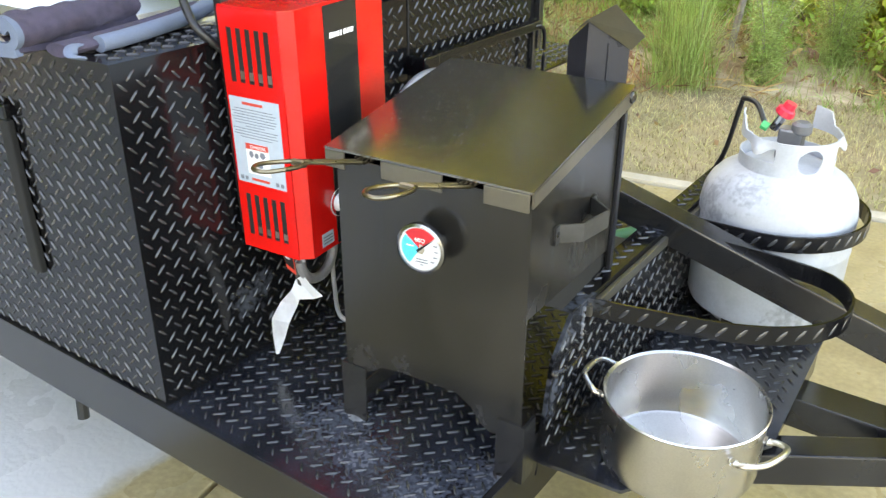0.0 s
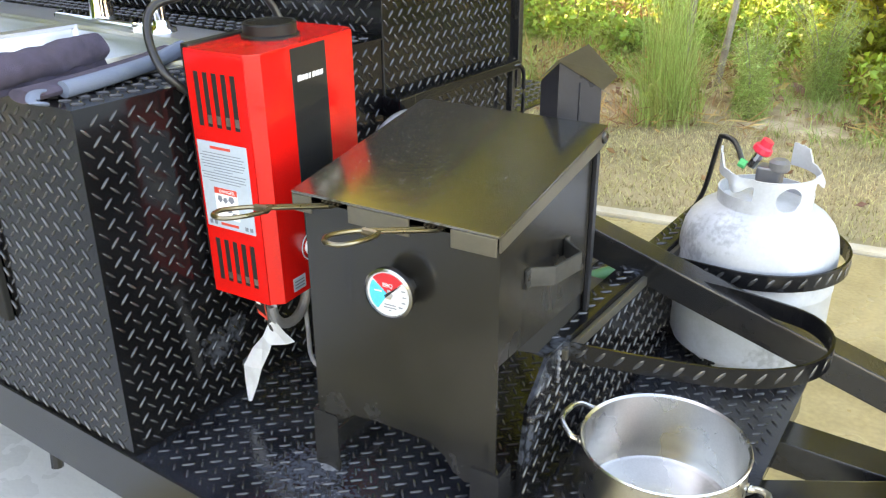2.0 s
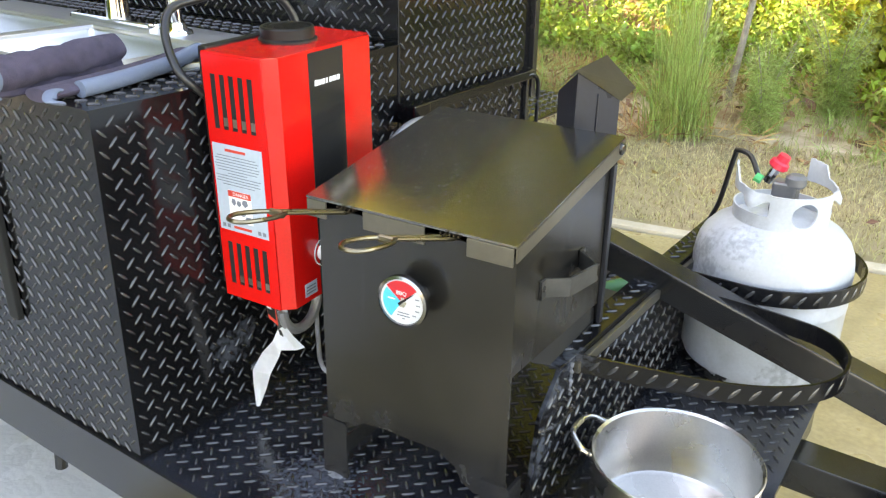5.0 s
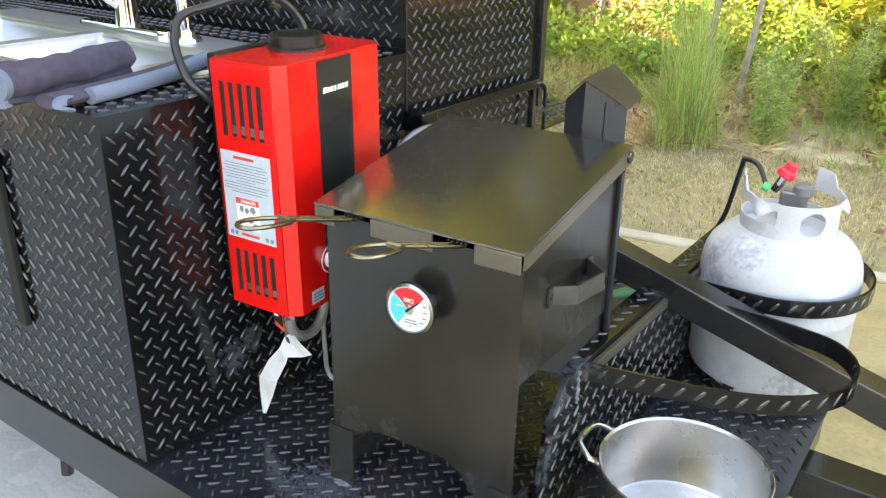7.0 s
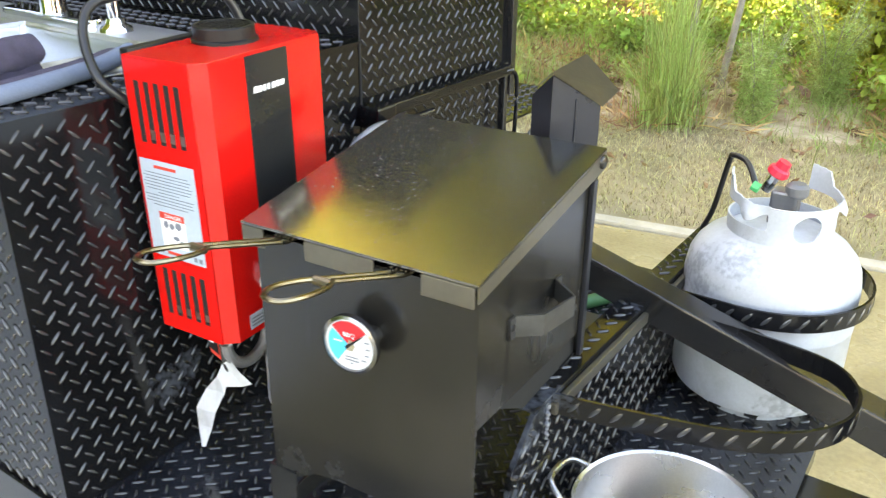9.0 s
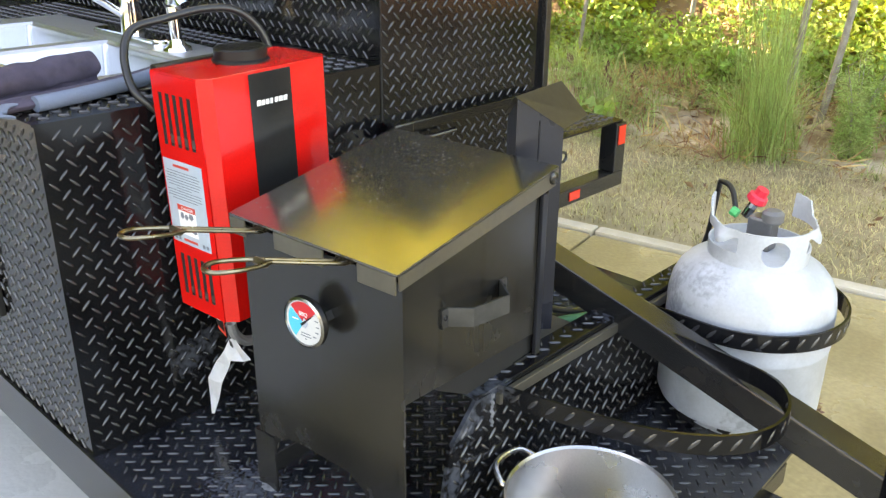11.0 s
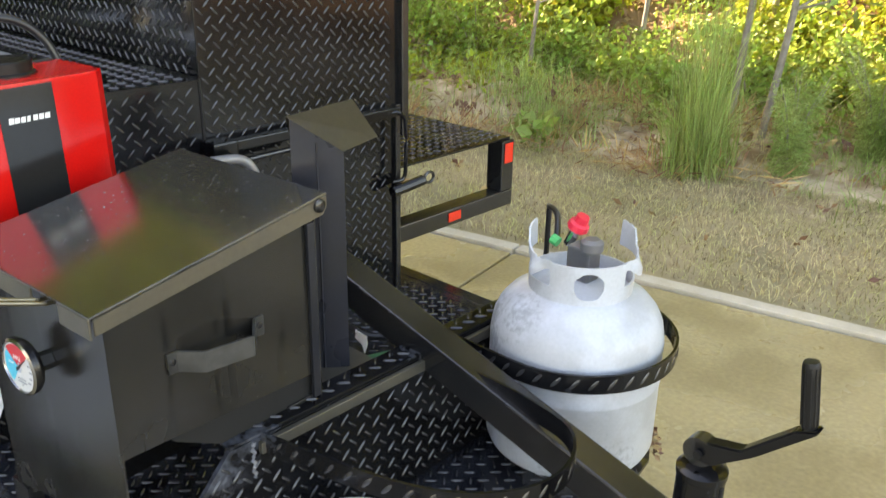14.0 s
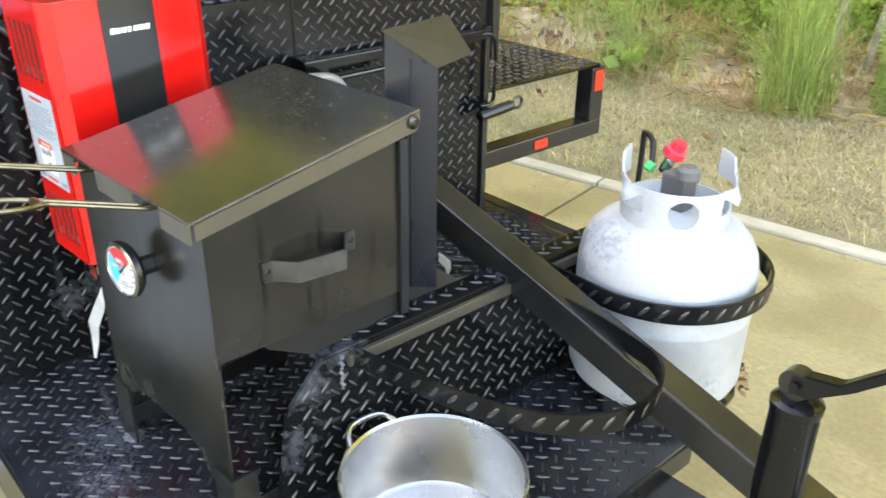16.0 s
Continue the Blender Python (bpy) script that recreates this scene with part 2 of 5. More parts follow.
def smears_and_sheen(m, spots, colour, strength=0.5, grain=35):
    """Scuffs of dust and weld scale, and painted reflection, round the given spots, broken up by noise."""
    n, l = nodes_of(m)
    b = n["Principled BSDF"]
    tc = n.new("ShaderNodeTexCoord")
    nz = n.new("ShaderNodeTexNoise")
    nz.inputs["Scale"].default_value, nz.inputs["Detail"].default_value = grain, 7
    l.new(tc.outputs["Object"], nz.inputs["Vector"])
    total = None
    for x, y, z, r in spots:
        ds = n.new("ShaderNodeVectorMath")
        ds.operation = "DISTANCE"
        ds.inputs[1].default_value = (x * UNIT, y * UNIT, z * UNIT)
        l.new(tc.outputs["Object"], ds.inputs[0])
        mr = n.new("ShaderNodeMapRange")
        mr.inputs[1].default_value, mr.inputs[2].default_value = r * UNIT, r * UNIT * 0.15
        mr.inputs[3].default_value, mr.inputs[4].default_value = 0.0, 0.42
        l.new(ds.outputs["Value"], mr.inputs[0])
        if total is None:
            total = mr.outputs[0]
        else:
            mx = n.new("ShaderNodeMath")
            mx.operation = "MAXIMUM"
            l.new(total, mx.inputs[0])
            l.new(mr.outputs[0], mx.inputs[1])
            total = mx.outputs[0]
    add = n.new("ShaderNodeMath")
    l.new(total, add.inputs[0])
    l.new(nz.outputs[0], add.inputs[1])
    cut = n.new("ShaderNodeMapRange")
    cut.inputs[1].default_value, cut.inputs[2].default_value = 0.68, 0.95
    cut.inputs[4].default_value = strength
    l.new(add.outputs[0], cut.inputs[0])
    for socket, value in (("Base Color", (*colour, 1)), ("Roughness", 0.75)):
        src = b.inputs[socket].links[0].from_socket
        mix = n.new("ShaderNodeMix")
        a_in, b_in, out = (6, 7, 2) if socket == "Base Color" else (2, 3, 0)
        mix.data_type = "RGBA" if socket == "Base Color" else "FLOAT"
        l.new(cut.outputs[0], mix.inputs[0])
        l.new(src, mix.inputs[a_in])
        mix.inputs[b_in].default_value = value
        l.new(mix.outputs[out], b.inputs[socket])
    return m


smears_and_sheen(DECK, [(-0.74, 0.85, 0.45, 0.1), (-0.55, 0.80, 0.45, 0.09), (-0.48, 0.87, 0.45, 0.1), (-0.40, 1.25, 0.445, 0.07), (-0.66, 0.81, 0.45, 0.08)], (0.26, 0.3, 0.37), 0.2, 120)
# First two spots paint a bluish reflection on the counter front; the rest are scuffs.
smears_and_sheen(BLACK, [(-0.975, 0.905, 0.555, 0.05), (-0.975, 0.94, 0.57, 0.04), (-0.45, 1.0, 0.63, 0.06), (-0.45, 0.98, 0.54, 0.06), (-0.46, 1.36, 0.657, 0.06), (-0.475, 1.035, 0.657, 0.06), (-0.449, 1.06, 0.66, 0.05)], (0.24, 0.27, 0.33), 0.22, 70)
smears_and_sheen(TANKW, [(-0.44, 1.50, 0.665, 0.05), (-0.40, 1.455, 0.655, 0.05), (-0.26, 1.46, 0.50, 0.06), (-0.23, 1.49, 0.47, 0.05), (-0.36, 1.45, 0.72, 0.06), (-0.2, 1.5, 0.5, 0.06), (-0.25, 1.455, 0.475, 0.05), (-0.42, 1.47, 0.69, 0.05)], (0.1, 0.1, 0.1), 0.42, 90)


def run_streaks(m):
    """Thin oil runs down a painted panel."""
    n, l = nodes_of(m)
    b = n["Principled BSDF"]
    tc = n.new("ShaderNodeTexCoord")
    mp = n.new("ShaderNodeMapping")
    mp.inputs["Scale"].default_value = (44, 44, 2.6)
    l.new(tc.outputs["Object"], mp.inputs["Vector"])
    nz = n.new("ShaderNodeTexNoise")
    nz.inputs["Scale"].default_value, nz.inputs["Detail"].default_value = 1, 3
    l.new(mp.outputs[0], nz.inputs["Vector"])
    cut = n.new("ShaderNodeMapRange")
    cut.inputs[1].default_value, cut.inputs[2].default_value = 0.57, 0.74
    l.new(nz.outputs[0], cut.inputs[0])
    src = b.inputs["Roughness"].links[0].from_socket
    mix = n.new("ShaderNodeMix")
    l.new(cut.outputs[0], mix.inputs[0])
    l.new(src, mix.inputs[2])
    mix.inputs[3].default_value = 0.1
    l.new(mix.outputs[0], b.inputs["Roughness"])
    tint = n.new("ShaderNodeMix")
    tint.data_type = "RGBA"
    l.new(cut.outputs[0], tint.inputs[0])
    l.new(b.inputs["Base Color"].links[0].from_socket, tint.inputs[6])
    tint.inputs[7].default_value = (0.003, 0.003, 0.003, 1)
    l.new(tint.outputs[2], b.inputs["Base Color"])
    return m


PANEL = run_streaks(surface("black_satin_panel", (0.009, 0.0088, 0.0082), 0.24, spec=0.6, other=(0.026, 0.0235, 0.02), scale=5, mix=0.6, grain=90, bump=0.03, rough_var=0.08))
smears_and_sheen(PANEL, [(-0.71, 0.885, 0.56, 0.05), (-0.50, 0.885, 0.54, 0.04), (-0.64, 0.885, 0.575, 0.035)], (0.06, 0.065, 0.08), 0.09, 60)
SOIL, CONCRETE = ground_material(), concrete_material()
KERB = surface("kerb_concrete", (0.55, 0.5, 0.4), 0.8, other=(0.4, 0.35, 0.25), scale=6, mix=0.6, grain=80, bump=0.4)

# ---- building helpers ----


def mesh_from(name, verts, faces, material, smooth=False):
    me = bpy.data.meshes.new(name)
    me.from_pydata([tuple(v) for v in verts], [], [tuple(q) for q in faces])
    me.materials.append(material)
    if smooth:
        me.polygons.foreach_set("use_smooth", [True] * len(me.polygons))
    me.update()
    return me


def put(name, me, parent=None, label="", kind=""):
    me.transform(Matrix.Scale(UNIT, 4))
    ob = new(name, me)
    if parent is not None:
        ob.parent = parent
        ob.matrix_parent_inverse = parent.matrix_basis.inverted()
    if label:
        ob["label"] = label
    if kind:
        ob["kind"] = kind
    return ob


def part(name, bm, material, parent=None, label="", smooth=False, kind=""):
    """Links a bmesh as one mesh object under a thing or under a part."""
    me = bpy.data.meshes.new(name)
    bm.normal_update()
    bm.to_mesh(me)
    bm.free()
    me.materials.append(material)
    if smooth:
        me.polygons.foreach_set("use_smooth", [True] * len(me.polygons))
        me.set_sharp_from_angle(angle=radians(35))
    return put(name, me, parent, label, kind)


def thing(name, x, y, z, label, category, group="", kind=""):
    ob = new(name)
    ob.empty_display_size = 0.05
    ob.matrix_basis = Matrix.Translation((x * UNIT, y * UNIT, z * UNIT))
    return tagged(ob, label, category, group, kind)


def block(x0, x1, y0, y1, z0, z1, bevel=0.0015, bm=None):
    """A box with softened edges."""
    bm2 = bmesh.new()
    bmesh.ops.create_cube(bm2, size=1)
    bmesh.ops.scale(bm2, vec=(x1 - x0, y1 - y0, z1 - z0), verts=bm2.verts)
    bmesh.ops.translate(bm2, vec=((x0 + x1) / 2, (y0 + y1) / 2, (z0 + z1) / 2), verts=bm2.verts)
    if bevel:
        bmesh.ops.bevel(bm2, geom=bm2.edges, offset=bevel, segments=2, affect="EDGES", profile=0.6)
    return join(bm, bm2) if bm else bm2


def join(a, b):
    me = bpy.data.meshes.new("tmp")
    b.to_mesh(me)
    b.free()
    a.from_mesh(me)
    bpy.data.meshes.remove(me)
    return a


def prism(outline, axis, lo, hi, bevel=0.0):
    """An outline of (a, b) pairs extruded along x, y or z; the pairs are the other two axes in order."""
    bm = bmesh.new()
    def at(a, b, c):
        return {"x": (c, a, b), "y": (a, c, b), "z": (a, b, c)}[axis]
    low = [bm.verts.new(at(a, b, lo)) for a, b in outline]
    high = [bm.verts.new(at(a, b, hi)) for a, b in outline]
    k = len(outline)
    bm.faces.new(low)
    bm.faces.new(high)
    for i in range(k):
        bm.faces.new((low[i], low[(i + 1) % k], high[(i + 1) % k], high[i]))
    bmesh.ops.recalc_face_normals(bm, faces=bm.faces)
    if bevel:
        bmesh.ops.bevel(bm, geom=bm.edges, offset=bevel, segments=2, affect="EDGES")
    return bm


def lathe(profile, x=0, y=0, z=0, steps=40, m=None):
    """A profile of (radius, height) turned round the z axis, then moved by m."""
    bm = bmesh.new()
    rings = []
    for r, h in profile:
        if r < 1e-6:
            rings.append([bm.verts.new((0, 0, h))])
        else:
            rings.append([bm.verts.new((r * math.cos(2 * math.pi * i / steps), r * math.sin(2 * math.pi * i / steps), h)) for i in range(steps)])
    for a, b in zip(rings, rings[1:]):
        for i in range(steps):
            q = [a[i % len(a)], a[(i + 1) % len(a)], b[(i + 1) % len(b)], b[i % len(b)]]
            q = list(dict.fromkeys(q))
            if len(q) > 2:
                bm.faces.new(q)
    bmesh.ops.recalc_face_normals(bm, faces=bm.faces)
    bm.transform((m if m is not None else Matrix.Identity(4)))
    bmesh.ops.translate(bm, vec=(x, y, z), verts=bm.verts)
    return bm


def smooth_path(points, steps=8):
    """Catmull-Rom curve through points."""
    p = [Vector(q) for q in points]
    p = [2 * p[0] - p[1]] + p + [2 * p[-1] - p[-2]]
    out = []
    for i in range(1, len(p) - 2):
        for k in range(steps):
            t = k / steps
            a, b, c, d = p[i - 1:i + 3]
            out.append(0.5 * (2 * b + (c - a) * t + (2 * a - 5 * b + 4 * c - d) * t * t + (3 * b - a - 3 * c + d) * t ** 3))
    return out + [p[-2]]


def tube(points, radius, sides=10, taper=None, squash=1.0):
    """A round bar along a path."""
    bm = bmesh.new()
    rings = []
    up = Vector((0, 0, 1))
    k = len(points)
    for i, q in enumerate(points):
        q = Vector(q)
        d = (Vector(points[min(i + 1, k - 1)]) - Vector(points[max(i - 1, 0)])).normalized()
        side = d.cross(up)
        side = side.normalized() if side.length > 1e-3 else Vector((1, 0, 0))
        other = side.cross(d).normalized()
        r = radius if taper is None else radius * (1 + (taper - 1) * i / (k - 1))
        rings.append([bm.verts.new(q + side * (r * math.cos(2 * math.pi * j / sides)) + other * (r * squash * math.sin(2 * math.pi * j / sides))) for j in range(sides)])
    for a, b in zip(rings, rings[1:]):
        for j in range(sides):
            bm.faces.new((a[j], a[(j + 1) % sides], b[(j + 1) % sides], b[j]))
    bm.faces.new(rings[0])
    bm.faces.new(rings[-1])
    bmesh.ops.recalc_face_normals(bm, faces=bm.faces)
    return bm


def strap(points, height, thick):
    """A flat bar on edge along a level path."""
    bm = bmesh.new()
    k = len(points)
    rows = []
    for i, q in enumerate(points):
        q = Vector(q)
        d = (Vector(points[min(i + 1, k - 1)]) - Vector(points[max(i - 1, 0)])).normalized()
        n = Vector((d.y, -d.x, 0)).normalized() * thick / 2
        h = Vector((0, 0, height))
        rows.append([bm.verts.new(v) for v in (q - n, q + n, q + n + h, q - n + h)])
    for a, b in zip(rows, rows[1:]):
        for j in range(4):
            bm.faces.new((a[j], a[(j + 1) % 4], b[(j + 1) % 4], b[j]))
    bm.faces.new(rows[0])
    bm.faces.new(rows[-1])
    bmesh.ops.recalc_face_normals(bm, faces=bm.faces)
    return bm


def beam(a, b, w, h, bevel=0.003):
    """A square tube from a to b (its middle line)."""
    a, b = Vector(a), Vector(b)
    bm = block(-w / 2, w / 2, 0, (b - a).length, -h / 2, h / 2, bevel)
    d = (b - a).normalized()
    s = d.cross(Vector((0, 0, 1))).normalized()
    u = s.cross(d)
    bm.transform(Matrix(((s.x, d.x, u.x, a.x), (s.y, d.y, u.y, a.y), (s.z, d.z, u.z, a.z), (0, 0, 0, 1))))
    return bm


LOZENGE = [(0.5 * math.cos(t) * abs(math.cos(t)) ** 0.3, 0.5 * math.sin(t)) for t in [i * math.pi / 4 for i in range(8)]]


def treads(parent, origin, u, v, w, h, material=TREAD, pitch=0.0285, length=0.0205, width=0.0046, rise=0.0021, keep=None):
    """The raised lozenges of chequer plate over a w x h rectangle: a lattice leaning one way, with crosswise ones between."""
    o, u, v = Vector(origin), Vector(u), Vector(v)
    n = u.cross(v).normalized()
    verts, faces = [], []
    k = 0
    for i in range(int(2 * w / pitch)):
        for j in range(int(2 * h / pitch)):
            if (i + j) % 2:
                continue
            a, b = (i + 0.55) * pitch / 2, (j + 0.55) * pitch / 2
            if a > w - 0.008 or b > h - 0.008 or (keep and not keep(a, b)):
                continue
            s = math.pi / 4 if i % 2 else -math.pi / 4
            c, si = math.cos(s), math.sin(s)
            for scale, lift in ((1.0, 0.0), (0.55, rise)):
                for p, q in LOZENGE:
                    p, q = p * length * (scale * 0.35 + 0.65), q * width * scale
                    verts.append(o + u * (a + p * c - q * si) + v * (b + p * si + q * c) + n * lift)
            for m in range(8):
                faces.append((k + m, k + (m + 1) % 8, k + 8 + (m + 1) % 8, k + 8 + m))
            faces.append(tuple(range(k + 8, k + 16)))
            k += 16
    put("tread_pattern", mesh_from("tread_pattern", verts, faces, material, smooth=True), parent, kind="stuff")


def letters(body, size, m, material, parent, name="lettering"):
    cu = bpy.data.curves.new("letters", "FONT")
    cu.body, cu.size, cu.align_x, cu.align_y, cu.extrude = body, size, "CENTER", "CENTER", 0.0001
    tmp = bpy.data.objects.new("letters", cu)
    me = bpy.data.meshes.new_from_object(tmp)
    bpy.data.objects.remove(tmp)
    me.transform(m)
    me.materials.clear()
    me.materials.append(material)
    return put(name, me, parent)

# ---- ground, drive, lawn ----
DECKZ, FRONT, SIDE, MID, FAR, TOP = 0.45, -0.975, 0.725, 1.345, 1.815, 0.98
KA = math.atan(0.18)


def from_kerb(x, y):
    return (y - 3.35 - 0.18 * x) * math.cos(KA)


def ground_z(x, y):
    d = from_kerb(x, y)
    if d < 0.1:
        return -0.06
    z = 0.0 + 0.03 * min(1.0, (d - 0.1) / 0.3) + 0.012 * noise.noise((x * 1.3, y * 1.3, 0))
    if d > 1.6:
        z += min(1, (d - 1.6)) * 0.09 * (noise.noise((x * 0.8, y * 0.8, 3)) + 0.2)
    if d > 3.0:
        z += (min(d, 14.0) - 3.0) * 0.3 * min(1, (d - 3.0) / 1.5)
    z += 0.12 * math.exp(-((d - 2.15) / 0.35) ** 2) * (0.6 + noise.noise((x * 1.1, y * 1.1, 7)))
    return z


def grid_lines(lo, hi, fine_lo, fine_hi, fine, coarse):
    a = list(np.arange(fine_lo, fine_hi, fine))
    return sorted(set(a + list(np.linspace(lo, fine_lo - fine, coarse)) + list(np.linspace(fine_hi, hi, coarse))))


gx = grid_lines(-300, 300, -9, 7, 0.14, 14)
gy = grid_lines(-300, 300, 2.4, 13, 0.14, 14)
gv = [(x, y, ground_z(x, y)) for x in gx for y in gy]
gf = [(i * len(gy) + j, (i + 1) * len(gy) + j, (i + 1) * len(gy) + j + 1, i * len(gy) + j + 1) for i in range(len(gx) - 1) for j in range(len(gy) - 1)]
ground = put("ground", mesh_from("ground", gv, gf, SOIL, smooth=True))
tagged(ground, "dry mown lawn verge with bare sand and leaf litter behind", "ground", kind="structure")

driveway = thing("driveway", 0, 0, 0, "wet tan concrete driveway slabs with a dry pale patch", "driveway", kind="structure")
turn = Matrix.Rotation(KA, 4, "Z")


def slab(x0, x1, y0, y1, name="slab", mat=CONCRETE, z0=-0.1, z1=0.0, bevel=0.006):
    bm = block(x0, x1, y0, y1, z0, z1, bevel)
    bm.transform(Matrix.Translation((0, 3.35, 0)) @ turn)
    me = part(name, bm, mat, driveway)
    return me


xs = [-14, -8.0, -4.9, -1.62, 1.7, 5.0, 9.0, 14]
for a, b in zip(xs, xs[1:]):
    for c, d in ((-13, -9.2), (-9.2, -5.9), (-5.9, -0.02)):
        slab(a + 0.006, b - 0.006, c + 0.006, d - 0.006)
for a, b in zip(xs, xs[1:]):
    slab(a + 0.004, b - 0.004, -0.014, 0.052, "kerb_edge", KERB, -0.1, 0.012, 0.008)

# ---- the trailer: deck, cabinets, drawbar ----
trailer = thing("catering_trailer", -1.2, 1.27, 0, "black chequer-plate steel catering trailer with counter, tall cabinet and drawbar", "trailer")
deck = part("deck", prism([(-3.2, SIDE), (-0.462, SIDE), (-0.462, 1.86), (-3.2, 1.86)], "z", DECKZ - 0.006, DECKZ), DECK, trailer)
treads(deck, (FRONT, SIDE + 0.012, DECKZ), (1, 0, 0), (0, 1, 0), -0.47 - FRONT, 1.1)
part("side_rail", block(-3.2, -0.46, SIDE - 0.006, SIDE - 0.0008, DECKZ - 0.094, DECKZ + 0.001, 0.001), STEEL_BLACK, trailer)
part("front_rail", block(-0.462, -0.45, 0.70, 1.86, DECKZ - 0.07, DECKZ + 0.022, 0.003), BLACK, trailer, "black angle-iron rail scuffed to bare metal")
part("far_rail", block(-3.2, -0.46, 1.862, 1.9, DECKZ - 0.07, DECKZ, 0.003), STEEL_BLACK, trailer)
part("stabiliser_leg", tube([(-1.517, 0.9, DECKZ - 0.05), (-1.512, 0.87, 0.101)], 0.013), STEEL_BLACK, trailer)

SX0, SX1, SY0, SY1 = -2.0, -1.08, 0.80, 1.215


def round_the_sink(x1, y0, y1, z0, z1, floor):
    """A plate or box with the sink's opening let into it, down to a floor or right through."""
    bm = bmesh.new()
    ox, oy = (-3.2, x1), (y0, y1)
    ix, iy = (SX0 + 0.005, SX1 - 0.005), (SY0 + 0.005, SY1 - 0.005)

    def ring(xs, ys, z):
        return [bm.verts.new(p) for p in ((xs[0], ys[0], z), (xs[1], ys[0], z), (xs[1], ys[1], z), (xs[0], ys[1], z))]
    out_low, out_top, in_top, in_low = ring(ox, oy, z0), ring(ox, oy, z1), ring(ix, iy, z1), ring(ix, iy, floor)
    pairs = [(out_low, out_top), (out_top, in_top), (in_top, in_low)]
    if floor > z0:
        bm.faces.new(in_low)
        bm.faces.new(out_low)
    else:
        pairs.append((in_low, out_low))
    for p, q in pairs:
        for k in range(4):
            bm.faces.new((p[k], p[(k + 1) % 4], q[(k + 1) % 4], q[k]))
    bmesh.ops.recalc_face_normals(bm, faces=bm.faces)
    return bm


counter = part("counter_cabinet", round_the_sink(FRONT, SIDE, MID, DECKZ, TOP - 0.004, TOP - 0.25), BLACK, trailer)
treads(counter, (FRONT, SIDE + 0.006, DECKZ + 0.004), (0, 1, 0), (0, 0, 1), MID - SIDE - 0.01, TOP - DECKZ - 0.01)
treads(counter, (-3.15, SIDE, DECKZ + 0.004), (1, 0, 0), (0, 0, 1), 3.15 + FRONT - 0.004, TOP - DECKZ - 0.01)
top_plate = part("counter_top", round_the_sink(FRONT + 0.004, SIDE - 0.004, MID - 0.001, TOP - 0.003, TOP, TOP - 0.003), BLACK, trailer)
treads(top_plate, (-2.3, SIDE, TOP), (1, 0, 0), (0, 1, 0), 2.3 + FRONT, MID - SIDE, keep=lambda a, b: not (SX0 - 0.02 < a - 2.3 < SX1 + 0.02 and SY0 - 0.02 < b + SIDE < SY1 + 0.02))
# Solid near-black strip paints the shade of the gap beside the door.
part("door_gap_strip", block(-1.262, -1.236, SIDE - 0.012, SIDE - 0.001, 0.605, 0.86, 0.003), HOLE, trailer, "near-black strip standing in for the dark gap at the door")
part("door_top_lip", block(-1.9, -1.236, SIDE - 0.014, SIDE - 0.002, 0.862, 0.885, 0.003), BLACK, trailer)

tall = part("tall_cabinet", block(-3.2, FRONT, MID, FAR, DECKZ, 1.34, 0.002), BLACK, trailer)
treads(tall, (FRONT, MID + 0.004, DECKZ + 0.004), (0, 1, 0), (0, 0, 1), FAR - MID - 0.02, 0.88)
treads(tall, (-3.19, MID, TOP + 0.004), (1, 0, 0), (0, 0, 1), 3.19 + FRONT - 0.01, 0.35)
part("corner_flange", block(FRONT - 0.03, FRONT + 0.012, FAR + 0.001, FAR + 0.02, DECKZ + 0.35, 1.34, 0.002), STEEL_BLACK, trailer)
part("corner_post", block(FRONT - 0.02, FRONT + 0.008, FAR - 0.014, FAR - 0.0, DECKZ, DECKZ + 0.42, 0.002), STEEL_BLACK, trailer)
part("plate_seam", block(FRONT - 0.001, FRONT + 0.002, MID - 0.002, MID + 0.002, 0.7, TOP, 0.0005), HOLE, trailer)

# latch bar on the cabinet front
latch = part("latch_bar", block(FRONT + 0.012, FRONT + 0.034, 1.36, 1.79, 0.852, 0.872, 0.003), BLACK, trailer)
part("hinge_block", block(FRONT + 0.001, FRONT + 0.045, 1.335, 1.385, 0.838, 0.876, 0.004), BLACK, latch)
part("under_rod", tube([(FRONT + 0.022, 1.40, 0.83), (FRONT + 0.024, 1.52, 0.832)], 0.005), STEEL_BLACK, latch)
part("drop_rod", tube(smooth_path([(FRONT + 0.03, 1.765, 0.862), (FRONT + 0.035, 1.785, 0.86), (FRONT + 0.036, 1.802, 0.835), (FRONT + 0.036, 1.802, 0.745), (FRONT + 0.034, 1.796, 0.715), (FRONT + 0.03, 1.768, 0.713)], 6), 0.0045), BLACK, latch)
pin = part("pin_body", tube([(FRONT + 0.03, 1.768, 0.69), (FRONT + 0.036, 1.855, 0.7)], 0.012), BLACK, latch)
part("pin_loop", tube([(FRONT + 0.038, 1.873 + 0.014 * math.cos(a), 0.703 + 0.012 * math.sin(a)) for a in [i * 2 * math.pi / 16 for i in range(17)]], 0.0035, 8), STEEL_BLACK, pin)

# outrigger with reflectors and the fold-out shelf beyond the cabinet
outrigger = part("outrigger_arm", beam((-1.045, FAR + 0.001, 0.545), (-1.045, 2.281, 0.545), 0.05, 0.042), STEEL_BLACK, trailer)
part("outrigger_post", block(-1.07, -1.02, 2.233, 2.281, 0.567, 0.701, 0.003), STEEL_BLACK, outrigger)
part("reflector", block(-1.0195, -1.017, 2.242, 2.274, 0.643, 0.695, 0.0005), REFLECTOR, outrigger, "red stick-on reflector")
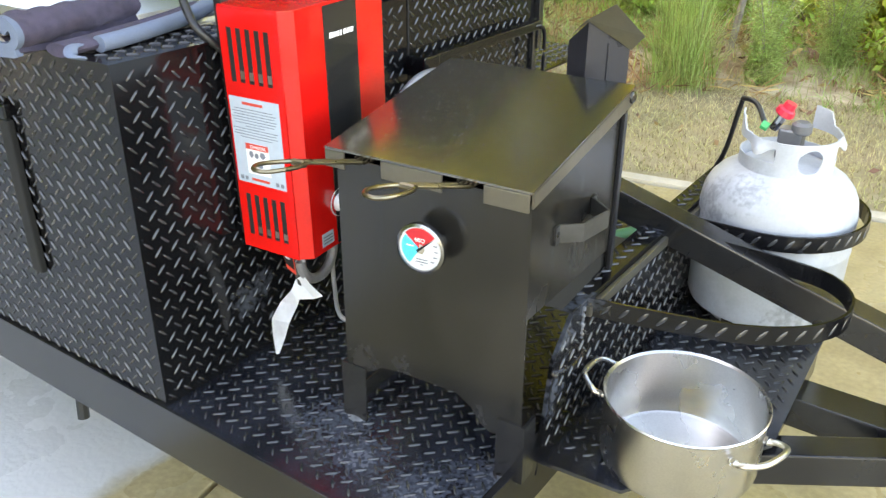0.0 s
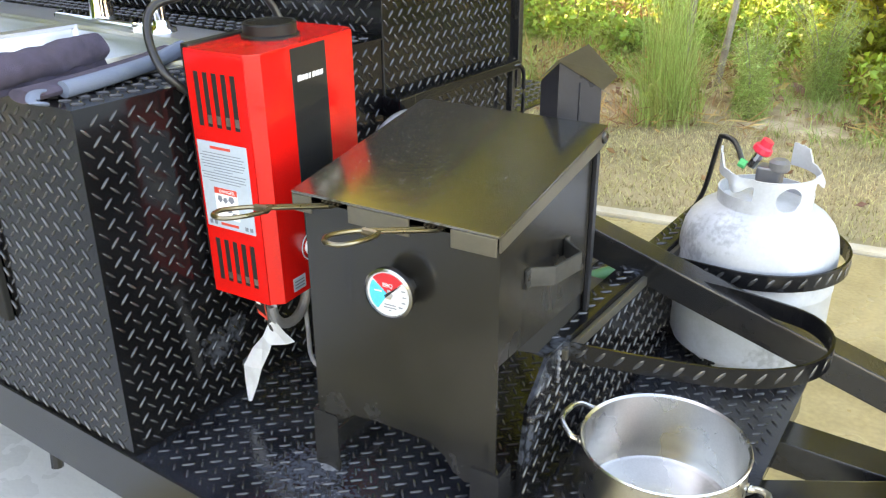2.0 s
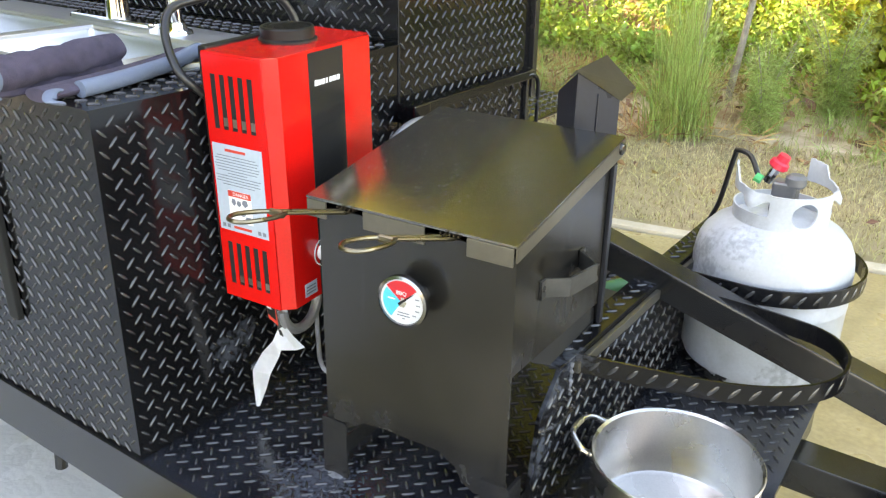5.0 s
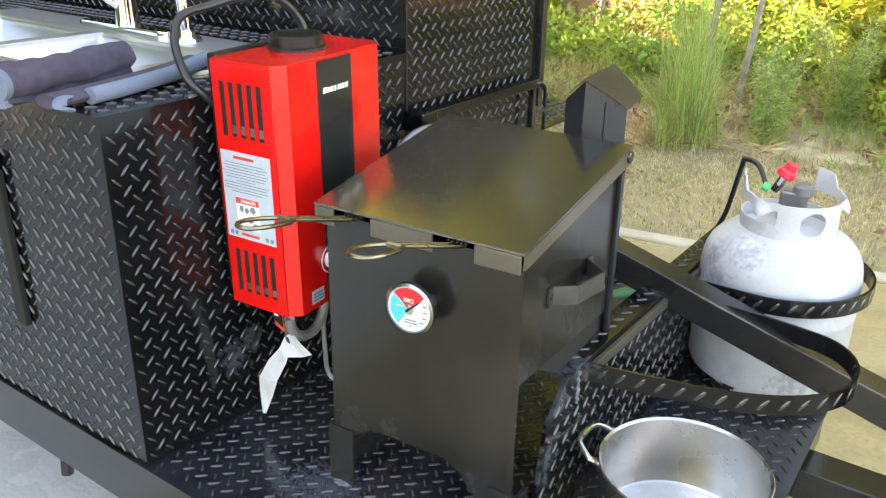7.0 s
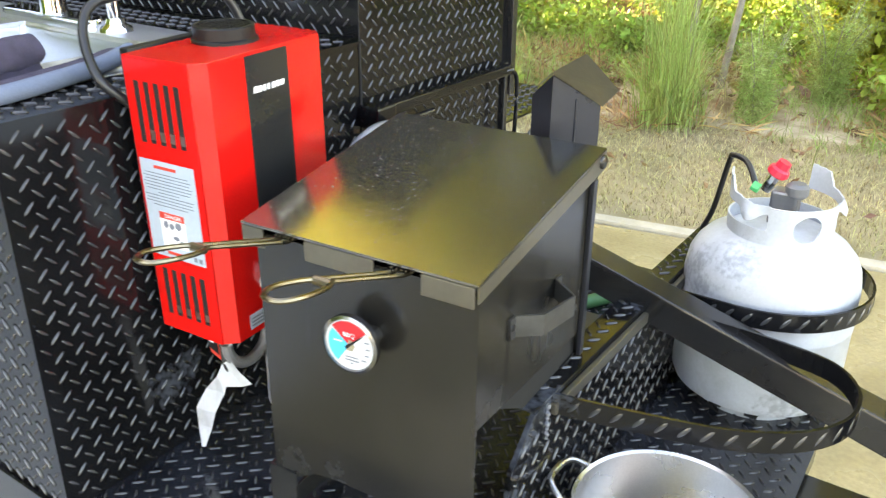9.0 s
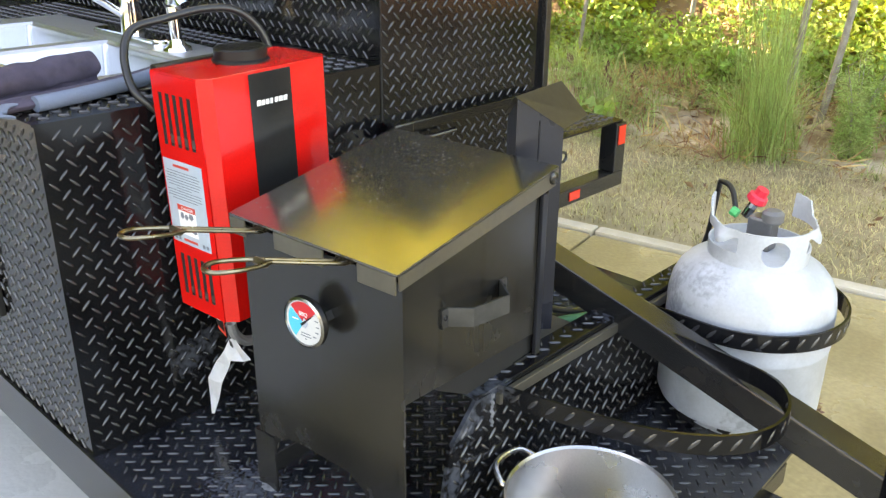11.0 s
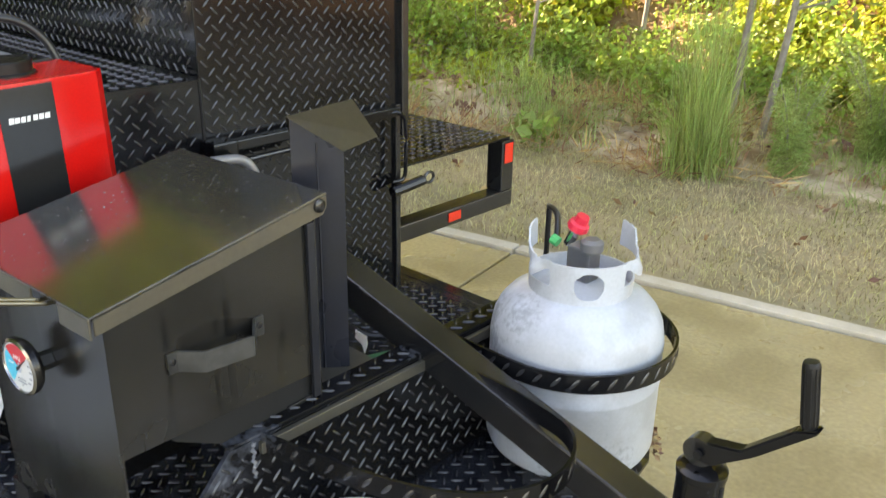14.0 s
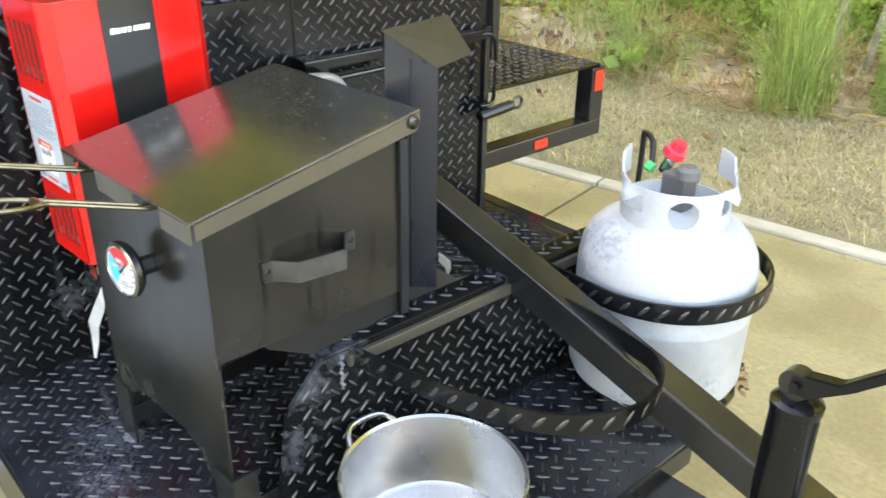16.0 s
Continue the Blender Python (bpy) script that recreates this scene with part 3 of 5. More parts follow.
part("reflector", block(-1.0195, -1.017, 2.03, 2.075, 0.535, 0.558, 0.0005), REFLECTOR, outrigger, "red stick-on reflector")
shelf = part("fold_out_shelf", block(-1.75, -1.03, FAR + 0.022, 2.276, 0.702, 0.707, 0.001), BLACK, trailer)
treads(shelf, (-1.74, FAR + 0.024, 0.707), (1, 0, 0), (0, 1, 0), 0.7, 0.435)

# ---- drawbar and bottle rack ----
FLOORZ = 0.445
TX0, TX1 = -0.449, -0.215
rack_floor = part("rack_floor", prism([(-0.449, 0.955), (-0.33, 0.965), (-0.19, 1.185), (-0.2, 1.54), (-0.215, 1.63), (-0.26, 1.71), (-0.33, 1.76), (-0.449, 1.76)], "z", FLOORZ - 0.006, FLOORZ), DECK, trailer)


def on_floor(a, b):
    x, y = a - 0.449, b + 0.955
    return x < -0.205 and y > 0.98 + max(0, (x + 0.33)) * 1.57 and y < 1.74 - max(0, x + 0.33) * 1.1


treads(rack_floor, (-0.449, 0.955, FLOORZ), (1, 0, 0), (0, 1, 0), 0.25, 0.87, keep=on_floor)
rack_wall = part("rack_wall", prism([(0.945, FLOORZ - 0.02), (1.72, FLOORZ - 0.02), (1.72, 0.652), (1.022, 0.652), (0.974, 0.60)], "x", -0.455, -0.449), BLACK, trailer, "chequer-plate rack wall scuffed along its welds")
treads(rack_wall, (-0.449, 0.95, FLOORZ + 0.004), (0, 1, 0), (0, 0, 1), 0.766, 0.2, keep=lambda a, b: a > 0.008 + b * 0.2 and a > 0.03 + (b - 0.155))
flange = part("rack_flange", block(-0.488, -0.449, 1.022, 1.72, 0.653, 0.657, 0.001), BLACK, trailer)
treads(flange, (-0.488, 1.05, 0.657), (1, 0, 0), (0, 1, 0), 0.037, 0.66)
part("rack_lip_bar", block(-0.4485, -0.4405, 1.062, 1.715, 0.632, 0.648, 0.0015), CAP, trailer, "smooth angle-iron lip along the rack")
part("weld_bead", tube([(-0.4475, 1.054 + 0.002 * math.sin(i * 2.1), 0.60 + i * 0.005) for i in range(11)], 0.0028, 6), WELD, rack_wall)


near_hoop = smooth_path([(-0.449, 1.068, 0.631), (-0.35, 1.09, 0.631), (-0.25, 1.12, 0.631), (-0.18, 1.166, 0.631), (-0.144, 1.225, 0.631), (-0.146, 1.29, 0.631), (-0.185, 1.34, 0.631), (-0.26, 1.357, 0.631), (-0.35, 1.362, 0.631), (-0.449, 1.364, 0.631)], 5)
round_hoop = [(-0.449, 1.415, 0.636), (-0.39, 1.415, 0.636)] + [(-0.332 + 0.152 * math.cos(a), 1.567 + 0.152 * math.sin(a), 0.636) for a in [-math.pi / 2 + math.pi * i / 24 for i in range(25)]] + [(-0.39, 1.719, 0.636), (-0.449, 1.719, 0.636)]
for pts in (near_hoop, round_hoop):
    ring = part("bottle_hoop", strap(pts, 0.028, 0.004), BLACK, trailer, "flat chequer-plate hoop")
    run = 0.0
    bmh = bmesh.new()
    for a, b in zip(pts, pts[1:]):
        a, b = Vector(a), Vector(b)
        seg = (b - a).length
        while run < seg:
            q = a.lerp(b, run / seg)
            d = (b - a).normalized()
            n = Vector((d.y, -d.x, 0))
            loz = lathe([(0.0, 0.0012), (0.6, 0.001), (1.0, 0)], steps=8)
            loz.transform(Matrix(((d.x, 0, n.x, q.x + n.x * 0.002), (d.y, 0, n.y, q.y + n.y * 0.002), (0, 1, 0, q.z + 0.014), (0, 0, 0, 1))) @ Matrix.Rotation(radians(50), 4, "Z") @ Matrix.Diagonal((0.011, 0.003, 1, 1)))
            join(bmh, loz)
            run += 0.026
        run -= seg
    part("tread_pattern", bmh, TREAD, ring, smooth=True, kind="stuff")

brace_a, brace_b = Vector((FRONT + 0.003, 1.372, 0.799)), Vector((0.62, 1.372, 0.372))
part("drawbar_brace", beam(brace_a, brace_b, 0.05, 0.05), STEEL_BLACK, trailer)
part("drawbar_beam", beam((-0.42, 1.065, 0.395), (0.09, 1.4, 0.395), 0.05, 0.055), STEEL_BLACK, trailer)
part("drawbar_spine", beam((-0.44, 1.39, 0.392), (0.7, 1.39, 0.392), 0.07, 0.055), STEEL_BLACK, trailer)
part("rack_tie_bar", beam((-0.215, 1.245, 0.41), (-0.215, 1.50, 0.41), 0.03, 0.04), STEEL_BLACK, trailer)
part("coupler", block(0.68, 0.86, 1.345, 1.435, 0.35, 0.435, 0.01), STEEL_BLACK, trailer)

# ---- drawbar jack ----
jack = thing("trailer_jack", -0.002, 1.32, 0, "black tubular trailer jack with a folding crank handle", "jack")
part("outer_tube", lathe([(0, 0.12), (0.026, 0.12), (0.026, 0.694), (0.0275, 0.696), (0.0275, 0.703), (0.02, 0.707), (0, 0.707)], -0.002, 1.32), BLACK, jack, smooth=True)
part("inner_tube", lathe([(0, 0.02), (0.02, 0.02), (0.02, 0.13), (0, 0.13)], -0.002, 1.32), CHROME, jack, smooth=True)
part("foot_plate", lathe([(0, 0), (0.06, 0), (0.06, 0.008), (0.022, 0.022), (0, 0.022)], -0.002, 1.32), STEEL_BLACK, jack, smooth=True)
part("grease_seam", block(0.0225, 0.0255, 1.314, 1.32, 0.56, 0.69, 0.001), HOLE, jack)
crank = part("crank_hub", lathe([(0, -0.009), (0.017, -0.009), (0.017, 0.009), (0, 0.009)], m=Matrix.Translation((-0.006, 1.32, 0.724)) @ Matrix.Rotation(radians(90), 4, "X")), STEEL_BLACK, jack, smooth=True)
part("crank_arm", prism([(0.0034, 0.740), (0.037, 0.747), (0.085, 0.793), (0.1066, 0.802), (0.107, 0.798), (0.051, 0.7445), (0.0084, 0.7127), (-0.012, 0.712), (-0.012, 0.738)], "y", 1.311, 1.329, 0.002), BLACK, crank)
part("crank_bolt", lathe([(0, 0), (0.005, 0), (0.005, 0.004), (0, 0.004)], m=Matrix.Translation((-0.004, 1.309, 0.724)) @ Matrix.Rotation(radians(90), 4, "X"), steps=6), DARKP, crank)
grip = [(0, 0), (0.009, 0), (0.0095, 0.004), (0.0102, 0.03), (0.0098, 0.07), (0.0104, 0.086), (0.009, 0.089), (0, 0.089)]
grip_m = Matrix.Translation((0.0955, 1.32, 0.797)) @ Matrix.Rotation(radians(-8), 4, "Y") @ Matrix.Scale(0.79, 4)
part("grip", lathe(grip, m=grip_m), DARKP, crank, smooth=True)
for i in range(10):
    a = i * math.pi / 5
    rib = block(0.0098 * math.cos(a) - 0.0014, 0.0098 * math.cos(a) + 0.0014, 0.0098 * math.sin(a) - 0.0014, 0.0098 * math.sin(a) + 0.0014, 0.006, 0.083, 0.0008)
    rib.transform(grip_m)
    part("grip_rib", rib, DARKP, crank)

# ---- fryer ----
FX0, FX1, FY0, FY1 = -0.735, -0.450, 0.885, 1.165
fryer = thing("deep_fryer", -0.59, 1.03, DECKZ, "black steel outdoor deep fryer with hinged lid and flue", "fryer")
arch = [(FX0, 0.545), (-0.70, 0.538), (-0.672, 0.556), (-0.64, 0.560), (-0.55, 0.560), (-0.525, 0.545), (-0.512, 0.525), (-0.495, 0.515), (-0.452, 0.522), (FX1, 0.545)]
part("front_panel", prism([(FX0, 0.865)] + arch + [(FX1, 0.865)], "y", FY0, FY0 + 0.003), PANEL, fryer)
part("side_panel", prism([(FY0 + 0.0031, 0.868), (FY0 + 0.0031, 0.704), (FY1, 0.692), (FY1, 0.905)], "x", FX1 - 0.003, FX1), PANEL, fryer)
part("side_panel", prism([(FY0 + 0.0031, 0.868), (FY0 + 0.0031, 0.704), (FY1, 0.692), (FY1, 0.905)], "x", FX0, FX0 + 0.003), STEEL_BLACK, fryer)
part("back_panel", block(FX0 - 0.002, FX1 + 0.004, FY1, FY1 + 0.003, 0.60, 0.905, 0.0008), STEEL_BLACK, fryer)
part("back_edge_strip", block(FX1 + 0.0005, FX1 + 0.006, FY1 - 0.012, FY1 - 0.0005, 0.66, 0.9, 0.0008), SOOT, fryer)
# Vat coloured near-black, so the recess below the side panels is painted dark.
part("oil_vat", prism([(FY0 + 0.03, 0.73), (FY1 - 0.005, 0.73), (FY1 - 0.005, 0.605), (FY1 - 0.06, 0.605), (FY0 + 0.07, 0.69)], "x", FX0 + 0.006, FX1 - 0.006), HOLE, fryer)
for x0, x1 in ((FX0 - 0.008, FX0 + 0.034), (FX1 - 0.034, FX1 + 0.008)):
    leg = part("front_leg", prism([(x0, FY0 - 0.004), (x1, FY0 - 0.004), (x1, FY0 - 0.0005), (x0 + 0.004 if x0 < -0.6 else x1 - 0.004, FY0 - 0.0004), (x0 + 0.004 if x0 < -0.6 else x1 - 0.004, FY0 + 0.03), (x0 if x0 < -0.6 else x1, FY0 + 0.03), (x0 if x0 < -0.6 else x1, FY0 + 0.0)] if x0 < -0.6 else [(x0, FY0 - 0.004), (x1, FY0 - 0.004), (x1, FY0 + 0.03), (x1 - 0.004, FY0 + 0.03), (x1 - 0.004, FY0 - 0.0005), (x0, FY0 - 0.0005)], "z", DECKZ + 0.001, 0.545), STEEL_BLACK, fryer)
    part("foot_weld", lathe([(0, 0.004), (0.008, 0.003), (0.016, 0)], (x0 + x1) / 2, FY0 + 0.002, DECKZ + 0.0006, 9), WELD, leg, "grey weld spatter", smooth=True)
for x in (FX0 + 0.002, FX1 - 0.006):
    part("back_leg", block(x, x + 0.004, FY1 - 0.05, FY1 - 0.005, DECKZ + 0.001, 0.66, 0.0008), STEEL_BLACK, fryer)
    part("stand_rail", block(x, x + 0.004, FY0 + 0.005, FY1 - 0.05, DECKZ + 0.012, DECKZ + 0.042, 0.0008), STEEL_BLACK, fryer)

# lid: a sheet that rises to the back, with turned-down flanges and hinge bolts
LX0, LX1, LY0, LY1, LZ0, LZ1 = -0.744, -0.444, 0.871, 1.186, 0.881, 0.933


def lid_z(y):
    return LZ0 + (LZ1 - LZ0) * (y - LY0) / (LY1 - LY0)


lid = part("lid", prism([(LY0, LZ0 - 0.003), (LY1, LZ1 - 0.003), (LY1, LZ1), (LY0, LZ0)], "x", LX0, LX1, 0.0008), LID, fryer, "greasy black sheet-steel lid with water beads")
for x in (LX0, LX1 - 0.003):
    part("lid_flange", prism([(LY0 + 0.004, LZ0 - 0.0035), (LY0 + 0.004, LZ0 - 0.022), (LY1 - 0.006, LZ1 - 0.027), (LY1, LZ1 - 0.018), (LY1, LZ1 - 0.0035)], "x", x, x + 0.003, 0.0006), CAP, lid)
for x0, x1 in ((LX0 + 0.001, -0.712), (-0.655, -0.565), (-0.508, LX1 - 0.004)):
    part("front_flange", block(x0, x1, LY0, LY0 + 0.003, LZ0 - 0.027, LZ0 - 0.0035, 0.0014), CAP, lid)
for x in (LX0 - 0.004, LX1):
    part("hinge_bolt", lathe([(0, 0.005), (0.005, 0.005), (0.0085, 0.003), (0.009, 0), (0, 0)], m=Matrix.Translation((x, LY1 - 0.013, LZ1 - 0.014)) @ Matrix.Rotation(radians(90), 4, "Y"), steps=16), PANEL, lid, smooth=True)
rng = random.Random(4)
bmd = bmesh.new()
for i in range(260):
    x, y = rng.gauss(-0.63, 0.075), rng.uniform(LY0 + 0.01, LY1 - 0.02)
    if LX0 + 0.01 < x < LX1 - 0.01:
        r = rng.uniform(0.0005, 0.0014)
        d = lathe([(0, 0.5), (0.7, 0.35), (1, 0)], steps=7)
        d.transform(Matrix.Translation((x, y, lid_z(y))) @ Matrix.Diagonal((r, r * rng.uniform(0.8, 1.5), r * 0.8, 1)))
        join(bmd, d)
WATER = surface("water_bead", (0.25, 0.25, 0.25), 0.05, metal=0.5, bump=0.0)
part("water_beads", bmd, WATER, lid, "small beads of water", smooth=True, kind="stuff")

# side handle: a bent flat bar
hz0, hz1 = 0.781, 0.806
hp = [(FX1 + 0.002, 0.95), (FX1 + 0.002, 0.963), (FX1 + 0.026, 0.982), (FX1 + 0.036, 1.04), (FX1 + 0.002, 1.068), (FX1 + 0.002, 1.081)]
handle = part("side_handle", strap([(x, y, hz0) for x, y in hp], hz1 - hz0, 0.003), HANDLE, fryer, "bent flat-bar handle")
for y in (0.9565, 1.0745):
    part("handle_rivet", lathe([(0, 0.003), (0.004, 0.002), (0.005, 0)], m=Matrix.Translation((FX1 + 0.002, y, 0.795)) @ Matrix.Rotation(radians(90), 4, "Y"), steps=10), STEEL_BLACK, handle, smooth=True)

# thermometer on a stem
DC = Vector((-0.586, 0.856, 0.781))
face = Matrix.Translation(DC) @ Matrix.Rotation(radians(90), 4, "X") @ Matrix.Rotation(radians(4), 4, "Y") @ Matrix.Scale(0.88, 4)
dial = part("thermometer", lathe([(0, -0.012), (0.034, -0.012), (0.0385, -0.006), (0.0385, 0.002), (0.0345, 0.004), (0.0335, 0.001), (0, 0.001)], m=face, steps=48), BEZEL, fryer, "round steel-cased bimetal thermometer", smooth=True)
part("dial_face", lathe([(0, 0.0018), (0.0333, 0.0018), (0.0333, 0.0012), (0, 0.0012)], m=face, steps=48), DIALW, dial)


def wedge(name, a0, a1, r0, r1, mat, lift):
    bm = bmesh.new()
    k = 18
    inner = [(r0 * math.cos(a0 + (a1 - a0) * i / k), r0 * math.sin(a0 + (a1 - a0) * i / k)) for i in range(k + 1)]
    outer = [(r1 * math.cos(a0 + (a1 - a0) * i / k), r1 * math.sin(a0 + (a1 - a0) * i / k)) for i in range(k + 1)]
    iv = [bm.verts.new((x, y, lift)) for x, y in inner]
    ov = [bm.verts.new((x, y, lift)) for x, y in outer]
    for i in range(k):
        bm.faces.new((iv[i], ov[i], ov[i + 1], iv[i + 1]))
    bm.transform(face)
    part(name, bm, mat, dial)


wedge("red_zone", radians(42), radians(138), 0.003, 0.0318, DIALRED, 0.0022)
wedge("blue_zone", radians(142), radians(236), 0.003, 0.0295, CYAN, 0.0022)
needle = prism([(-0.006, -0.002), (0.0, -0.0018), (0.027, -0.0003), (0.027, 0.0003), (0.0, 0.0018), (-0.006, 0.002)], "z", 0.0026, 0.0032)
needle.transform(face @ Matrix.Rotation(radians(40), 4, "Z"))
part("needle", needle, DARKP, dial)
letters("BBQ", 0.0085, face @ Matrix.Translation((0, 0.0135, 0.0026)), WHITE, dial)
for i, w in enumerate((0.018, 0.02, 0.004)):
    bm = prism([(-w / 2, -0.0008), (w / 2, -0.0008), (w / 2, 0.0008), (-w / 2, 0.0008)], "z", 0.0019, 0.0022)
    bm.transform(face @ Matrix.Translation((0.003, -0.016 - i * 0.0042, 0)))
    part("print_line", bm, INK, dial)
bm = prism([(-0.006, -0.001), (0.006, -0.001), (0.006, 0.001), (-0.006, 0.001)], "z", 0.0024, 0.0026)
bm.transform(face @ Matrix.Translation((-0.0155, 0.003, 0)))
part("print_line", bm, WHITE, dial)
for i in range(4):
    bm = prism([(-0.003, -0.0009), (0.003, -0.0009), (0.003, 0.0009), (-0.003, 0.0009)], "z", 0.0019, 0.0022)
    a = radians(20 - i * 20)
    bm.transform(face @ Matrix.Translation((0.026 * math.cos(a), 0.026 * math.sin(a), 0)))
    part("print_line", bm, INK, dial)
part("stem_nut", lathe([(0, 0), (0.011, 0), (0.011, 0.024), (0, 0.024)], m=Matrix.Translation((DC.x + 0.012, FY0 - 0.0005, DC.z + 0.003)) @ Matrix.Rotation(radians(90), 4, "X"), steps=6), STEEL_BLACK, dial)
part("calibration_nut", lathe([(0, 0), (0.0075, 0), (0.0075, 0.006), (0, 0.006)], m=Matrix.Translation((DC.x, FY0 - 0.025, DC.z)) @ Matrix.Rotation(radians(90), 4, "X"), steps=6), CHROME, dial)

# two frying baskets: only their looped wire handles show
def basket_handle(x, tipx, cut):
    th = thing("frying_basket", x, 0.93, 0.86, "plated wire fryer basket handle resting under the lid", "basket", "fryer baskets")
    z0, z1 = 0.872, 0.915
    for s in (-1, 1):
        part("handle_wire", tube([(x + s * 0.008, 0.93, z0 - 0.004), (x + s * 0.007, LY0 - 0.002, z0), (tipx + s * 0.0055, 0.765 + cut, z1 - 0.013)], 0.0024, 8), WIRE, th)
    loop = [(tipx + 0.0055, 0.765 + cut, z1 - 0.013), (tipx + 0.015, 0.74 + cut, z1 - 0.008), (tipx + 0.017, 0.71 + cut, z1 - 0.002), (tipx + 0.008, 0.692 + cut, z1), (tipx - 0.008, 0.692 + cut, z1), (tipx - 0.017, 0.71 + cut, z1 - 0.002), (tipx - 0.015, 0.74 + cut, z1 - 0.008), (tipx - 0.0055, 0.765 + cut, z1 - 0.013)]
    part("grip_loop", tube(smooth_path(loop, 6), 0.0027, 8), WIRE, th)
    part("joint_clip", tube([(tipx - 0.009, 0.757 + cut, z1 - 0.012), (tipx + 0.009, 0.757 + cut, z1 - 0.012)], 0.0045, 8), WIRE, th)
    for k in range(5):
        part("mesh_wire", tube([(x - 0.012 + k * 0.006, LY0 + 0.002, z0 + 0.0025), (x - 0.012 + k * 0.006, LY0 + 0.05, z0 + 0.001)], 0.0013, 6), WIRE, th)
    return th


swing = Matrix.Translation((-0.595 * UNIT, 0.88 * UNIT, 0)) @ Matrix.Rotation(radians(3.5), 4, "Z") @ Matrix.Translation((0.595 * UNIT, -0.88 * UNIT, 0))
for ob in (fryer, basket_handle(-0.683, -0.689, 0.003), basket_handle(-0.532, -0.543, 0.009)):
    ob.matrix_basis = swing @ ob.matrix_basis

# square flue, turned corner-on, under a folded rain cap
def flue_corner(a, b):
    """a along its face towards the drawbar, b along the other face, from the near corner."""
    return Vector((-0.549 + 0.645 * a - 0.765 * b, 1.209 + 0.765 * a + 0.645 * b, 0))


bm = bmesh.new()
S = 0.067
feet = [flue_corner(*q) for q in ((0, 0), (S, 0), (S, S), (0, S))]
low = [bm.verts.new(q + Vector((0, 0, 0.648))) for q in feet]
high = [bm.verts.new(q + Vector((0, 0, z))) for q, z in zip(feet, (1.006, 0.964, 1.006, 0.966))]
for i in range(4):
    bm.faces.new((low[i], low[(i + 1) % 4], high[(i + 1) % 4], high[i]))
bm.faces.new(low)
bm.faces.new((high[0], high[1], high[2]))
bm.faces.new((high[0], high[2], high[3]))
bmesh.ops.recalc_face_normals(bm, faces=bm.faces)
flue = part("flue", bm, SOOT, fryer, "heat-blued square flue")
seam = flue_corner(S * 0.5, 0)
part("flue_seam", block(seam.x - 0.001, seam.x + 0.001, seam.y - 0.002, seam.y + 0.0005, 0.648, 0.975, 0.0004), SOOT, flue)
bm = bmesh.new()
top = [bm.verts.new(q) for q in ((-0.549, 1.203, 1.010), (-0.561, 1.325, 1.013), (-0.509, 1.323, 0.971), (-0.502, 1.257, 0.964), (-0.612, 1.315, 0.974), (-0.604, 1.25, 0.967))]
bm.faces.new((top[0], top[3], top[2], top[1]))
bm.faces.new((top[0], top[1], top[4], top[5]))
bmesh.ops.solidify(bm, geom=bm.faces[:], thickness=-0.0025)
part("flue_cap", bm, CAP, flue, "folded brown-black rain cap")
part("flue_flange", block(-0.615, -0.475, 1.175, 1.30, 0.642, 0.648, 0.001), CAP, flue)
part("flue_bracket", block(-0.575, -0.535, 1.172, 1.235, 0.65, 0.672, 0.001), STEEL_BLACK, flue)

# ---- water heater ----
HX0, HX1, HY0, HY1, HZ0, HZ1 = -0.953, -0.83, 0.888, 1.118, 0.670, 1.034
heater = thing("water_heater", -0.9, 1.0, HZ0, "red enamelled tankless gas water heater hung on the cabinet front", "water heater")
CH = 0.016


shell = [(HX0, HY0 + 0.0), (HX1 - CH, HY0), (HX1, HY0 + CH), (HX1, HY1 - CH), (HX1 - CH, HY1), (HX0, HY1)]
part("front_case", prism([(HX0, HY0 + 0.0022), (HX1 - CH, HY0 + 0.0022), (HX1, HY0 + CH), (HX1, HY1 - CH), (HX1 - CH, HY1), (HX0, HY1)], "z", HZ0, HZ1 - 0.002, 0.0), RED, heater)
part("top_cover", prism(shell, "z", HZ1 - 0.002, HZ1 + 0.001, 0.0008), RED, heater)
part("back_plate", block(HX0 - 0.018, HX0 - 0.001, HY0 + 0.012, HY1 - 0.012, HZ0 + 0.01, HZ1 + 0.004, 0.003), DARKP, heater)


def slotted(z0, z1, s0, s1, n=5):
    """A side cheek with a row of upright slots cut through it."""
    a0, a1 = HX0, HX1 - CH
    xs0, w = HX0 + 0.013, 0.0095
    step = (HX1 - CH - 0.018 - xs0 - w) / (n - 1)
    cuts = [(xs0 + i * step, xs0 + i * step + w) for i in range(n)]
    cheek = part("side_cheek", block(a0, a1, HY0, HY0 + 0.0021, s1, z1, 0), RED, heater)
    part("side_cheek", block(a0, a1, HY0, HY0 + 0.0021, z0, s0, 0), RED, heater)
    edge = [a0] + [v for c in cuts for v in c] + [a1]
    for i in range(0, len(edge), 2):
        part("vent_bar", block(edge[i], edge[i + 1], HY0, HY0 + 0.0021, s0, s1, 0), RED, cheek)
    # Dark plates paint the shade inside each slot.
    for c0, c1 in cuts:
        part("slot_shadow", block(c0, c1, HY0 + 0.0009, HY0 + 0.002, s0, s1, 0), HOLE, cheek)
    for c0, c1 in cuts[1:]:
        part("inner_pipe", block(c0 + 0.001, c1 - 0.001, HY0 + 0.0004, HY0 + 0.0009, s0 + 0.005, s0 + (s1 - s0) * 0.22, 0), COPPER, cheek)


slotted(0.915, HZ1 - 0.0022, 0.930, 1.006)
slotted(HZ0, 0.775, 0.692, 0.760)
